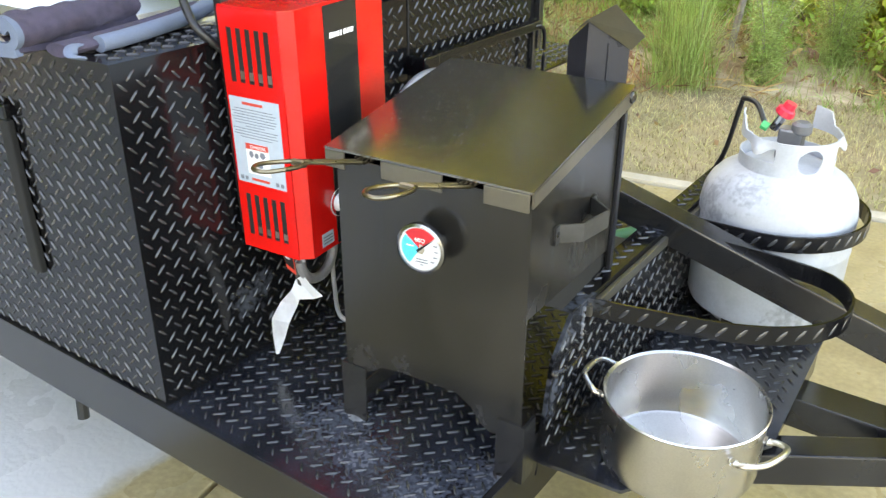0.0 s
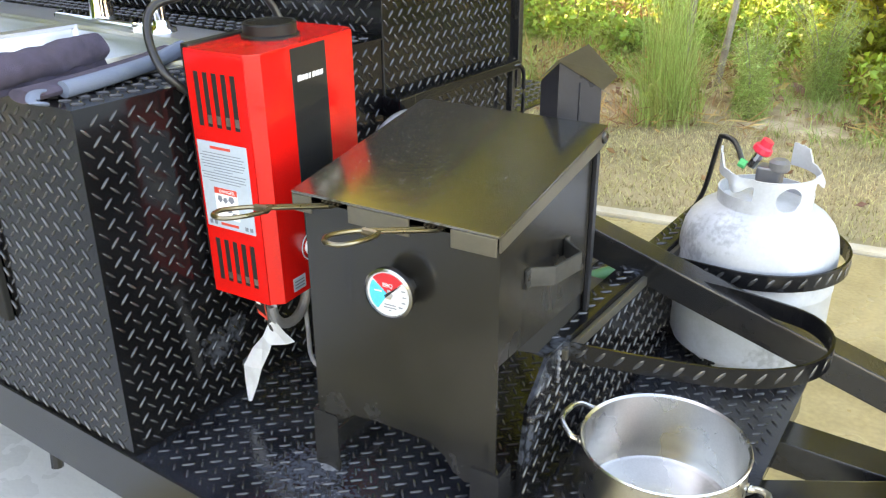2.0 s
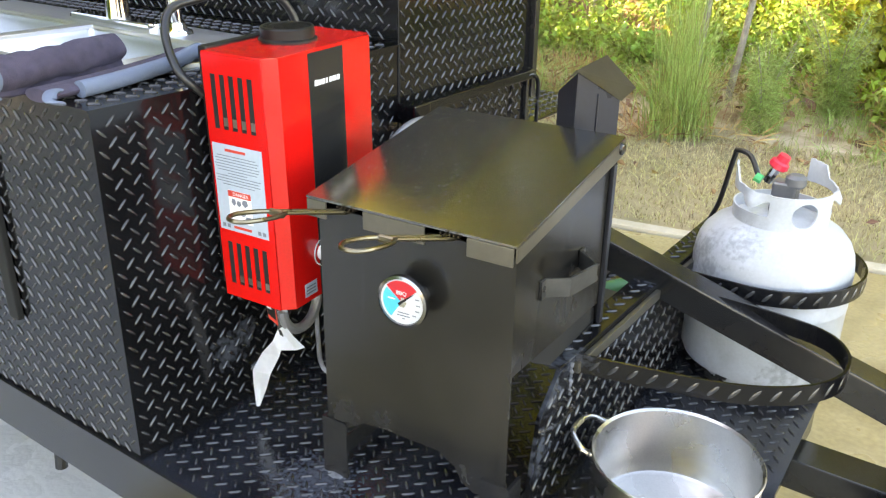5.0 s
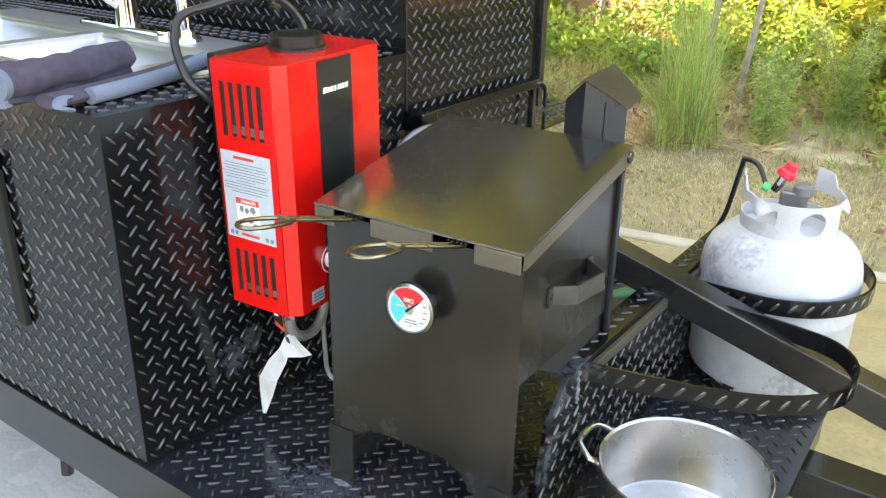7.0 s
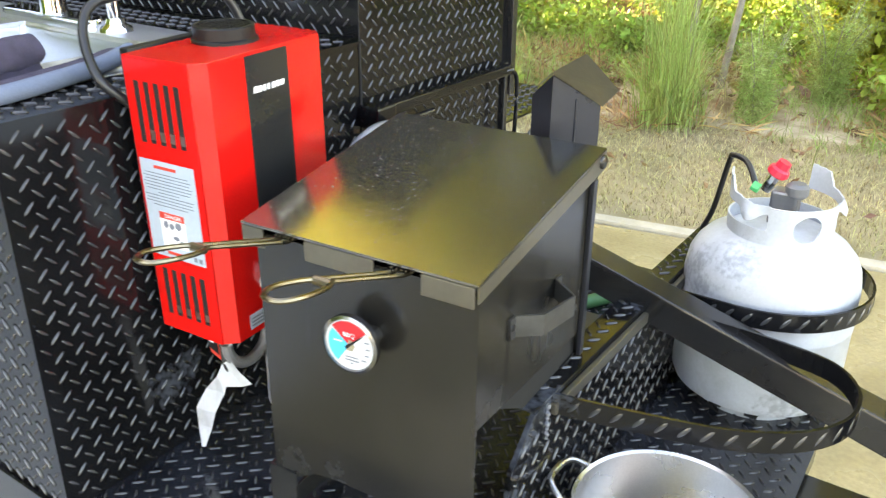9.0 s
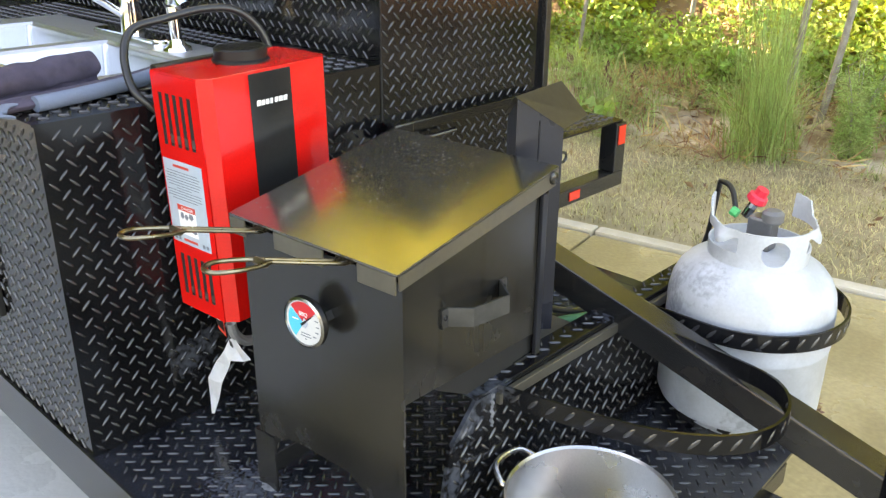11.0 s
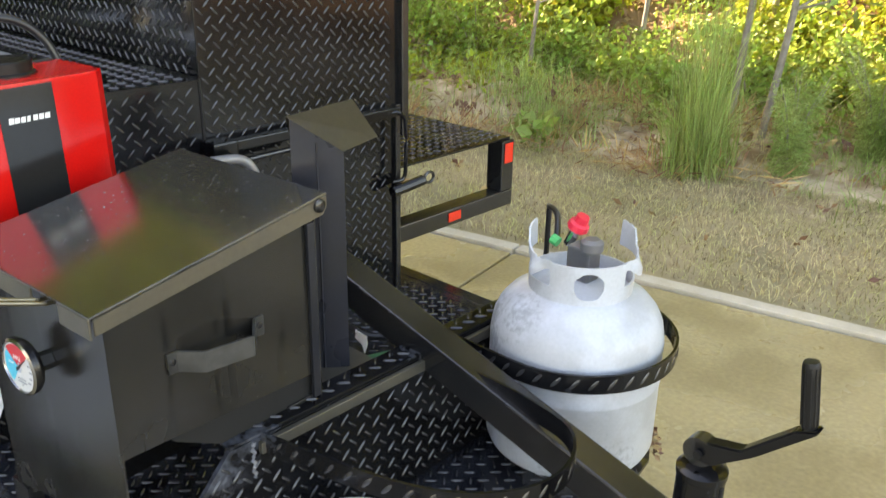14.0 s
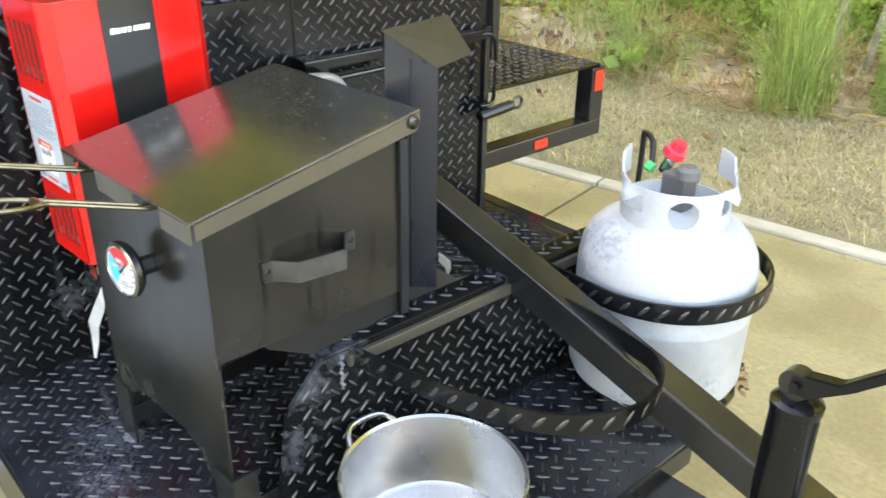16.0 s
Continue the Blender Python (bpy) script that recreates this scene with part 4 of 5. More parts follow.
part("mid_cheek", block(HX0, HX1 - CH, HY0, HY0 + 0.0021, 0.7751, 0.9149, 0), RED, heater)
label = part("warning_label", block(-0.949, -0.857, HY0 - 0.0008, HY0 - 0.0001, 0.779, 0.909, 0), LABEL, heater, "pale blue instruction sticker")
ly = HY0 - 0.0011


def bar(x0, x1, z0, z1, mat):
    part("print_line", block(x0, x1, ly, ly + 0.0002, z0, z1, 0), mat, label)


bar(-0.925, -0.887, 0.899, 0.903, INKRED)
for i in range(11):
    w = (0.036, 0.041, 0.038, 0.042, 0.040, 0.037, 0.018, 0.042, 0.039, 0.041, 0.03)[i]
    z = 0.893 - i * 0.0042
    bar(-0.905 - w, -0.905 + w, z - 0.0011, z, INK)
part("danger_panel", block(-0.927, -0.884, ly - 0.0002, ly + 0.0002, 0.795, 0.842, 0), WHITE, label)
part("danger_header", block(-0.927, -0.884, ly - 0.0005, ly - 0.0002, 0.833, 0.842, 0), INKRED, label)
letters("DANGER", 0.0072, Matrix.Translation((-0.903, ly - 0.0008, 0.8372)) @ Matrix.Rotation(radians(90), 4, "X"), WHITE, label)
for x, z, w, h in ((-0.922, 0.824, 0.009, 0.012), (-0.912, 0.823, 0.009, 0.010), (-0.902, 0.825, 0.012, 0.012), (-0.908, 0.808, 0.012, 0.007), (-0.898, 0.803, 0.013, 0.007)):
    part("pictogram", prism([(x, z), (x + w * 0.5, z - h * 0.4), (x + w, z), (x + w * 0.8, z + h * 0.5), (x + w * 0.2, z + h * 0.5)], "y", ly - 0.0005, ly - 0.0002), INK, label)
for x in (-0.944, -0.935, -0.876, -0.867):
    bar(x, x + 0.006, 0.783, 0.789, INK)
bar(-0.922, -0.888, 0.784, 0.788, INKRED)
part("dark_strip", block(HX1 - 0.0005, HX1 + 0.0012, 0.962, 1.037, HZ0 + 0.002, HZ1 - 0.003, 0.0003), DARKSTRIP, heater, "charcoal glass strip down the front")
strip_x = HX1 + 0.0013
for i, (w, hgt) in enumerate(((0.007, 0.0105), (0.0065, 0.0095), (0.006, 0.0095), (0.0045, 0.0095), (0.0065, 0.0095), (0.0065, 0.0095), (0.007, 0.0095))):
    y, z = 0.972 + i * 0.008, 0.985
    part("brand_mark", prism([(y, z), (y + w, z), (y + w + 0.001, z + hgt * 0.75), (y + 0.001, z + hgt * 0.75)], "x", strip_x, strip_x + 0.0003), WHITE, heater)
knobm = Matrix.Translation((HX1 + 0.0005, 0.972, 0.738)) @ Matrix.Rotation(radians(90), 4, "Y")
knob = part("control_knob", lathe([(0, 0.019), (0.0125, 0.018), (0.014, 0.004), (0.015, 0), (0, 0)], m=knobm, steps=32), WHITE, heater, "white control knob", smooth=True)
part("knob_ring", lathe([(0.0205, 0.0005), (0.0225, 0.0008), (0.0225, 0), (0.0205, 0)], m=knobm, steps=40), WHITE, knob)
part("knob_grip", block(HX1 + 0.016, HX1 + 0.024, 0.969, 0.975, 0.725, 0.751, 0.002), WHITE, knob)
part("rating_sticker", block(HX1 + 0.0002, HX1 + 0.0008, 0.925, 0.952, 0.679, 0.700, 0), LABEL, heater)
for i in range(3):
    part("sticker_line", block(HX1 + 0.0009, HX1 + 0.0011, 0.928, 0.949, 0.683 + i * 0.005, 0.685 + i * 0.005, 0), INK, heater)
fc = (-0.905, 1.01)
collar = part("flue_collar", lathe([(0, 0), (0.042, 0), (0.042, 0.003), (0.0385, 0.005), (0.0385, 0.018), (0.037, 0.02), (0.034, 0.02), (0.034, 0.010), (0, 0.010)], fc[0], fc[1], HZ1 + 0.001, 44), DARKP, heater, "black plastic flue outlet", smooth=True)
for i in range(-5, 6):
    w = math.sqrt(max(0, 0.034 ** 2 - (i * 0.0062) ** 2))
    part("grille_bar", block(fc[0] - w, fc[0] + w, fc[1] + i * 0.0062 - 0.001, fc[1] + i * 0.0062 + 0.001, HZ1 + 0.0165, HZ1 + 0.0195, 0), DARKP, collar)
    part("grille_bar", block(fc[0] + i * 0.0062 - 0.001, fc[0] + i * 0.0062 + 0.001, fc[1] - w, fc[1] + w, HZ1 + 0.016, HZ1 + 0.019, 0), DARKP, collar)
part("gas_inlet", tube([(-0.89, 0.945, HZ0 - 0.001), (-0.89, 0.945, HZ0 - 0.03)], 0.008), CHROME, heater)
tagp = part("hang_tag", prism([(-0.893, 0.672), (-0.871, 0.668), (-0.868, 0.632), (-0.885, 0.64)], "y", 0.902, 0.9026), INKRED, heater, "red and black printed hang tag")
part("tag_print", prism([(-0.891, 0.669), (-0.872, 0.666), (-0.870, 0.640), (-0.886, 0.648)], "y", 0.9012, 0.9018), DARKP, tagp)
part("tag_print", prism([(-0.886, 0.661), (-0.878, 0.660), (-0.877, 0.657), (-0.885, 0.658)], "y", 0.9006, 0.901), WHITE, tagp)
part("tag_tie", tube(smooth_path([(-0.885, 0.93, 0.675), (-0.88, 0.92, 0.63), (-0.872, 0.918, 0.596)], 5), 0.006, 8), RUBBER, heater)

hang = Matrix.Translation((-0.949 * UNIT, 0.888 * UNIT, 0.85 * UNIT)) @ Matrix.Rotation(radians(4), 4, "Z") @ Matrix.Rotation(radians(1.2), 4, "X") @ Matrix.Translation((0.953 * UNIT, -0.888 * UNIT, -0.85 * UNIT))
heater.matrix_basis = hang @ heater.matrix_basis

paper = thing("paper_tag", -0.9, 0.915, 0.6, "crumpled white paper tag hanging below the heater", "tag")
bm = bmesh.new()
prof = [(-0.846, 0.928, 0.614, 0.024), (-0.862, 0.924, 0.603, 0.022), (-0.876, 0.918, 0.592, 0.010), (-0.890, 0.914, 0.572, 0.019), (-0.904, 0.908, 0.540, 0.020), (-0.911, 0.906, 0.508, 0.014), (-0.914, 0.904, 0.476, 0.004)]
rows = []
for k, (x, y, z, w) in enumerate(prof):
    d = Vector((0.75, 0.1, -0.6)) if k < 3 else Vector((0.95, 0.05, 0.12))
    d.normalize()
    rows.append([bm.verts.new(Vector((x, y, z)) + d * (1.6 * w * s) + Vector((0, -0.003 * (1 - abs(s)) * (-1) ** k, 0))) for s in (-0.6, 0.0, 0.6)])
for a, b in zip(rows, rows[1:]):
    for j in range(2):
        bm.faces.new((a[j], a[j + 1], b[j + 1], b[j]))
bmesh.ops.solidify(bm, geom=bm.faces[:], thickness=0.0004)
part("paper_sheet", bm, PAPER, paper)

# ---- gas bottle ----
GX, GY, GZ = -0.328, 1.563, FLOORZ
bottle = thing("gas_bottle", GX, GY, GZ, "scuffed white steel propane bottle standing in the rack", "gas bottle")
R = 0.1315
prof = [(0, 0.02), (0.075, 0.022), (0.112, 0.024), (0.126, 0.031), (R, 0.044), (R, 0.150), (R + 0.001, 0.152), (R + 0.001, 0.157), (R, 0.160), (R, 0.213), (0.1295, 0.228), (0.1265, 0.243), (0.119, 0.259), (0.106, 0.274), (0.088, 0.286), (0.066, 0.295), (0.045, 0.30), (0.025, 0.303), (0, 0.303)]
part("tank_body", lathe(prof, GX, GY, GZ, 64), TANKW, bottle, smooth=True)
part("foot_ring", lathe([(0.088, 0.0), (0.09, 0.0), (0.094, 0.032), (0.091, 0.032), (0.088, 0.0)], GX, GY, GZ, 48), TANKW, bottle, smooth=True)
for i in range(10):
    a = i * math.pi / 5
    part("drain_slot", block(GX + 0.0915 * math.cos(a) - 0.01, GX + 0.0915 * math.cos(a) + 0.01, GY + 0.0915 * math.sin(a) - 0.01, GY + 0.0915 * math.sin(a) + 0.01, GZ + 0.008, GZ + 0.014, 0.002), HOLE, bottle)
# collar guard: low band, tall front plate with a round hand hole, top strip with side windows, open at the back
bm = bmesh.new()
n_a, n_z = 240, 52
r0, h = 0.077, 0.09


def off_front(a):
    return (math.degrees(a) - 312 + 180) % 360 - 180


def ear(d):
    """The rounded lugs at both sides of the guard."""
    return math.exp(-((abs(d) - 63) / 11) ** 2)


def solid(a, z):
    d = off_front(a)
    if (d * math.pi / 180 * r0) ** 2 + (z - 0.030) ** 2 < 0.0205 ** 2:
        return False
    if z < 0.025:
        return True
    top = 0.06 + 0.008 * (abs(d) / 100) ** 2
    if abs(d) < 44:
        return z < top
    if abs(d) < 92:
        return 0.049 - 0.015 * ear(d) < z < top
    if abs(d) < 126:
        return 0.049 < z < top + 0.018 * min(1, (abs(d) - 92) / 9)
    return False


def guard_radius(a, z):
    return r0 + 0.004 * z / h + 0.011 * ear(off_front(a)) * min(1, max(0, (0.066 - z) / 0.02)) * (z > 0.026)


vs = [[bm.verts.new((GX + guard_radius(2 * math.pi * i / n_a, z / n_z * h) * math.cos(2 * math.pi * i / n_a), GY + guard_radius(2 * math.pi * i / n_a, z / n_z * h) * math.sin(2 * math.pi * i / n_a), GZ + 0.29 + z / n_z * h)) for z in range(n_z + 1)] for i in range(n_a)]
for i in range(n_a):
    for z in range(n_z):
        if solid(2 * math.pi * (i + 0.5) / n_a, (z + 0.5) / n_z * h):
            bm.faces.new((vs[i][z], vs[(i + 1) % n_a][z], vs[(i + 1) % n_a][z + 1], vs[i][z + 1]))
bmesh.ops.delete(bm, geom=[v for v in bm.verts if not v.link_faces], context="VERTS")
for _ in range(4):
    bmesh.ops.smooth_vert(bm, verts=[v for v in bm.verts if v.is_boundary and GZ + 0.3 < v.co.z < GZ + 0.405], factor=0.5, use_axis_x=True, use_axis_y=True, use_axis_z=True)
bmesh.ops.solidify(bm, geom=bm.faces[:], thickness=0.0028)
part("collar_guard", bm, TANKW, bottle, "white steel collar with hand holes", smooth=True)
valve = part("valve_body", block(GX - 0.018, GX + 0.022, GY - 0.016, GY + 0.016, GZ + 0.302, GZ + 0.355, 0.004), surface("grey_cast_valve", (0.2, 0.2, 0.21), 0.4, metal=0.7), bottle)
part("regulator", lathe([(0, 0), (0.014, 0), (0.017, 0.004), (0.017, 0.016), (0.011, 0.021), (0, 0.021)], GX + 0.016, GY - 0.002, GZ + 0.348, 24), surface("dark_grey_cast", (0.16, 0.16, 0.165), 0.5, metal=0.3), valve, smooth=True)
wheel_m = Matrix.Translation((GX - 0.02, GY + 0.01, GZ + 0.372)) @ Matrix.Rotation(radians(25), 4, "Y")
wheel = [(0, 0.024), (0.010, 0.024), (0.011, 0.014), (0.0155, 0.011), (0.017, 0.003), (0.015, 0), (0, 0)]
part("hand_wheel", lathe(wheel, m=wheel_m, steps=12), REDP, bottle, "red plastic hand wheel")
part("valve_stem", lathe([(0, -0.03), (0.008, -0.03), (0.008, 0.0), (0, 0.0)], m=wheel_m, steps=10), CHROME, bottle)
part("green_nut", lathe([(0, 0), (0.008, 0), (0.008, 0.012), (0, 0.012)], m=Matrix.Translation((GX - 0.036, GY - 0.012, GZ + 0.352)) @ Matrix.Rotation(radians(-70), 4, "Y"), steps=8), GREENTAG, bottle)
gas_hose = thing("gas_hose", GX - 0.06, GY, GZ + 0.4, "black rubber gas hose looping down from the bottle valve", "hose")
part("hose_line", tube(smooth_path([(GX - 0.040, GY - 0.010, GZ + 0.352), (GX - 0.07, GY + 0.03, GZ + 0.376), (-0.426, 1.612, 0.823), (-0.434, 1.622, 0.808), (-0.458, 1.655, 0.71), (-0.478, 1.675, 0.662)], 8), 0.0046, 10), RUBBER, gas_hose, smooth=True)

# ---- stock pot ----
PX, PY, PZ = -0.294, 1.072, FLOORZ
pot = thing("stock_pot", PX, PY, PZ, "open stainless steel stock pot with two wire handles", "pot")
PR, PH = 0.1095, 0.109
part("pot_body", lathe([(0, 0.0), (PR - 0.012, 0.0), (PR - 0.003, 0.006), (PR, 0.02), (PR, PH - 0.004), (PR + 0.003, PH), (PR + 0.0015, PH + 0.002), (PR - 0.0018, PH - 0.001), (PR - 0.002, 0.022), (PR - 0.008, 0.008), (PR - 0.016, 0.004), (0, 0.004)], PX, PY, PZ, 72), POT_STEEL, pot, smooth=True)
for a in (radians(177), radians(-3 - 15)):
    c, s = math.cos(a), math.sin(a)
    def at(r, t, z):
        return (PX + c * r - s * t, PY + s * r + c * t, PZ + z)
    hnd = part("pot_handle", tube(smooth_path([at(PR + 0.002, -0.036, 0.084), at(PR + 0.012, -0.038, 0.088), at(PR + 0.032, -0.026, 0.097), at(PR + 0.037, 0, 0.099), at(PR + 0.032, 0.026, 0.097), at(PR + 0.012, 0.038, 0.088), at(PR + 0.002, 0.036, 0.084)], 6), 0.0042, 10), POT_STEEL, pot, smooth=True)
    for t in (-0.036, 0.036):
        for r in (PR - 0.004, PR + 0.001):
            rv = lathe([(0, 0.003), (0.004, 0.0025), (0.0058, 0)], steps=12)
            rv.transform(Matrix.Translation(at(r, t, 0.084)) @ Matrix.Rotation(a, 4, "Z") @ Matrix.Rotation(radians(90 if r > PR else -90), 4, "Y"))
            part("rivet", rv, POT_STEEL, hnd, smooth=True)

# ---- sink, tap, sprayer ----
sink = thing("sink", -1.5, 1.0, TOP, "drop-in stainless steel double sink set in the counter", "sink")
bm = bmesh.new()
bowls = [(-1.90, -1.58, 0.86, 1.10), (-1.53, -1.20, 0.86, 1.10)]
xs_ = sorted({SX0, SX1} | {v for b in bowls for v in b[:2]})
ys_ = sorted({SY0, SY1, 0.86, 1.10})
RZ = TOP + 0.006
cache = {}


def vv(x, y, z):
    return cache.setdefault((round(x, 4), round(y, 4), round(z, 4)), bm.verts.new((x, y, z))) if (round(x, 4), round(y, 4), round(z, 4)) not in cache else cache[(round(x, 4), round(y, 4), round(z, 4))]


for xa, xb in zip(xs_, xs_[1:]):
    for ya, yb in zip(ys_, ys_[1:]):
        if any(abs(xa - b[0]) < 1e-6 and abs(xb - b[1]) < 1e-6 and abs(ya - b[2]) < 1e-6 for b in bowls):
            t, dz = 0.025, 0.16
            top4 = [vv(xa, ya, RZ), vv(xb, ya, RZ), vv(xb, yb, RZ), vv(xa, yb, RZ)]
            mid4 = [vv(xa + 0.006, ya + 0.006, RZ - 0.012), vv(xb - 0.006, ya + 0.006, RZ - 0.012), vv(xb - 0.006, yb - 0.006, RZ - 0.012), vv(xa + 0.006, yb - 0.006, RZ - 0.012)]
            low4 = [vv(xa + t, ya + t, RZ - dz), vv(xb - t, ya + t, RZ - dz), vv(xb - t, yb - t, RZ - dz), vv(xa + t, yb - t, RZ - dz)]
            for p, q in ((top4, mid4), (mid4, low4)):
                for k in range(4):
                    bm.faces.new((p[k], p[(k + 1) % 4], q[(k + 1) % 4], q[k]))
            bm.faces.new(low4)
        else:
            bm.faces.new((vv(xa, ya, RZ), vv(xb, ya, RZ), vv(xb, yb, RZ), vv(xa, yb, RZ)))
rim = [e for e in bm.edges if e.is_boundary]
ext = bmesh.ops.extrude_edge_only(bm, edges=rim)
for v in [g for g in ext["geom"] if isinstance(g, bmesh.types.BMVert)]:
    v.co.z = TOP + 0.0006
    v.co.x += 0.004 if v.co.x > -1.5 else -0.004
    v.co.y += 0.004 if v.co.y > 1.0 else -0.004
bmesh.ops.recalc_face_normals(bm, faces=bm.faces)
bmesh.ops.bevel(bm, geom=[e for e in bm.edges if not e.is_boundary and len(e.link_faces) == 2 and e.calc_face_angle(0) > 0.3], offset=0.008, segments=3, affect="EDGES")
part("basin", bm, STAINLESS, sink, smooth=True)
part("drain", lathe([(0, 0.001), (0.03, 0.001), (0.034, 0.003), (0.036, 0)], -1.365, 0.98, RZ - 0.158, 24), CHROME, sink, smooth=True)

TXF, TYF = -1.52, 1.155
tap = thing("mixer_tap", TXF, TYF, RZ, "chrome single-lever kitchen tap with long spout", "tap")
part("base_plate", prism([(TXF - 0.12 + 0.02 * math.cos(a) * (1 if math.cos(a) < 0 else 0) + (0.24 if math.cos(a) > 0 else 0) + 0.02 * max(0, math.cos(a)), TYF + 0.026 * math.sin(a)) for a in [i * 2 * math.pi / 32 + 0.001 for i in range(32)]], "z", RZ, RZ + 0.012, 0.003), CHROME, tap, smooth=True)
part("tap_body", lathe([(0, 0), (0.024, 0), (0.022, 0.02), (0.02, 0.06), (0.021, 0.075), (0.016, 0.092), (0, 0.098)], TXF, TYF, RZ + 0.01, 28), CHROME, tap, smooth=True)
part("spout", tube(smooth_path([(TXF - 0.004, TYF - 0.01, RZ + 0.045), (TXF - 0.006, 1.08, RZ + 0.09), (TXF - 0.008, 0.985, RZ + 0.138), (TXF - 0.008, 0.965, RZ + 0.143)], 6), 0.0085, 12, taper=0.85), CHROME, tap, smooth=True)
part("spout_nozzle", lathe([(0, 0), (0.0105, 0), (0.0115, 0.026), (0, 0.034)], TXF - 0.008, 0.962, RZ + 0.112, 20), CHROME, tap, smooth=True)
part("lever", tube(smooth_path([(TXF, TYF - 0.002, RZ + 0.098), (TXF - 0.012, TYF - 0.03, RZ + 0.112), (TXF - 0.03, TYF - 0.075, RZ + 0.122)], 6), 0.009, 12, taper=0.55, squash=0.6), CHROME, tap, smooth=True)
SPX, SPY = -1.33, 1.145
spray = thing("side_sprayer", SPX, SPY, RZ, "chrome pull-out side sprayer in its holder", "sprayer")
part("holder", lathe([(0, 0), (0.028, 0), (0.026, 0.006), (0.016, 0.012), (0.014, 0.02), (0, 0.02)], SPX, SPY, RZ, 28), CHROME, spray, smooth=True)
part("spray_body", tube(smooth_path([(SPX, SPY, RZ + 0.018), (SPX - 0.002, SPY, RZ + 0.06), (SPX - 0.003, SPY, RZ + 0.088), (SPX + 0.01, SPY + 0.003, RZ + 0.105), (SPX + 0.028, SPY + 0.006, RZ + 0.084)], 6), 0.0105, 14, taper=1.25), CHROME, spray, smooth=True)
part("spray_trigger", tube([(SPX - 0.012, SPY - 0.004, RZ + 0.055), (SPX - 0.014, SPY - 0.004, RZ + 0.09)], 0.004, 8), DARKP, spray)

# ---- rolled drying mat on the counter ----
mat_thing = thing("drying_mat", -1.12, 0.83, TOP, "rolled purple-grey microfibre drying mat with slate-blue edge binding", "mat")


def spiral(turns, r_in, r_out, n, tail=()):
    pts = []
    for i in range(n + 1):
        t = i / n
        a = turns * 2 * math.pi * t + 0.6
        r = r_in + (r_out - r_in) * t
        pts.append((r * math.cos(a), r * 0.78 * math.sin(a)))
    return pts + list(tail)


def roll(name, mat, pts, thick, s0, s1, rough):
    """A thick sheet whose cross-section follows pts, drawn out along the roll's axis with soft irregularities."""
    bm = bmesh.new()
    ax0, ax1 = Vector((-1.10, 0.665, TOP + 0.03)), Vector((-1.165, 0.895, TOP + 0.03))
    d = (ax1 - ax0).normalized()
    sd = Vector((d.y, -d.x, 0))
    rows = []
    for k in range(22):
        t = s0 + (s1 - s0) * k / 21
        base = ax0.lerp(ax1, t)
        row = []
        for sgn in (0, 1):
            for j, (a, b) in enumerate(pts):
                q, w = pts[min(j + 1, len(pts) - 1)], pts[max(j - 1, 0)]
                nx, nz = q[1] - w[1], -(q[0] - w[0])
                ln = math.hypot(nx, nz) or 1
                off = thick * (sgn - 0.5)
                aa, bb = a + nx / ln * off, b + nz / ln * off
                p = base + sd * aa + Vector((0, 0, bb))
                p += Vector((noise.noise(p * 38), noise.noise(p * 38 + Vector((9, 0, 0))), noise.noise(p * 38 + Vector((0, 9, 0))))) * rough
                p.z = max(p.z, TOP + 0.0022 + 0.001 * sgn)
                row.append(bm.verts.new(p))
        rows.append(row)
    m = len(pts)
    for a, b in zip(rows, rows[1:]):
        for j in range(m - 1):
            bm.faces.new((a[j], a[j + 1], b[j + 1], b[j]))
            bm.faces.new((a[m + j], b[m + j], b[m + j + 1], a[m + j + 1]))
        for j in (0, m - 1):
            bm.faces.new((a[j], b[j], b[m + j], a[m + j]))
    for r in (rows[0], rows[-1]):
        for j in range(m - 1):
            bm.faces.new((r[j], r[m + j], r[m + j + 1], r[j + 1]))
    bmesh.ops.recalc_face_normals(bm, faces=bm.faces)
    return part(name, bm, mat, mat_thing, smooth=True)


body_pts = spiral(1.75, 0.011, 0.03, 46)
roll("towel_roll", TOWEL, body_pts, 0.010, 0.02, 1.0, 0.006)
roll("end_binding", PIPING, spiral(1.75, 0.011, 0.031, 46), 0.012, -0.012, 0.03, 0.001)
roll("inner_lining", CREAM, spiral(1.2, 0.009, 0.022, 30), 0.008, -0.004, 0.3, 0.002)
part("flat_flap", tube(smooth_path([(-1.05, 0.705, TOP + 0.011), (-1.065, 0.80, TOP + 0.012), (-1.10, 0.93, TOP + 0.013), (-1.13, 1.0, TOP + 0.014)], 8), 0.022, 14, squash=0.42), TOWEL, mat_thing, smooth=True)
part("edge_binding", tube(smooth_path([(-1.035, 0.755, TOP + 0.012), (-1.045, 0.82, TOP + 0.013), (-1.075, 0.93, TOP + 0.015), (-1.11, 1.01, TOP + 0.02)], 8), 0.0115, 12), PIPING, mat_thing, smooth=True)
part("hanging_loop", tube(smooth_path([(-1.045, 0.735, TOP + 0.014), (-1.03, 0.712, TOP + 0.016), (-1.012, 0.70, TOP + 0.01), (-1.015, 0.715, TOP + 0.004)], 5), 0.0085, 10, squash=0.35), PIPING, mat_thing, smooth=True)

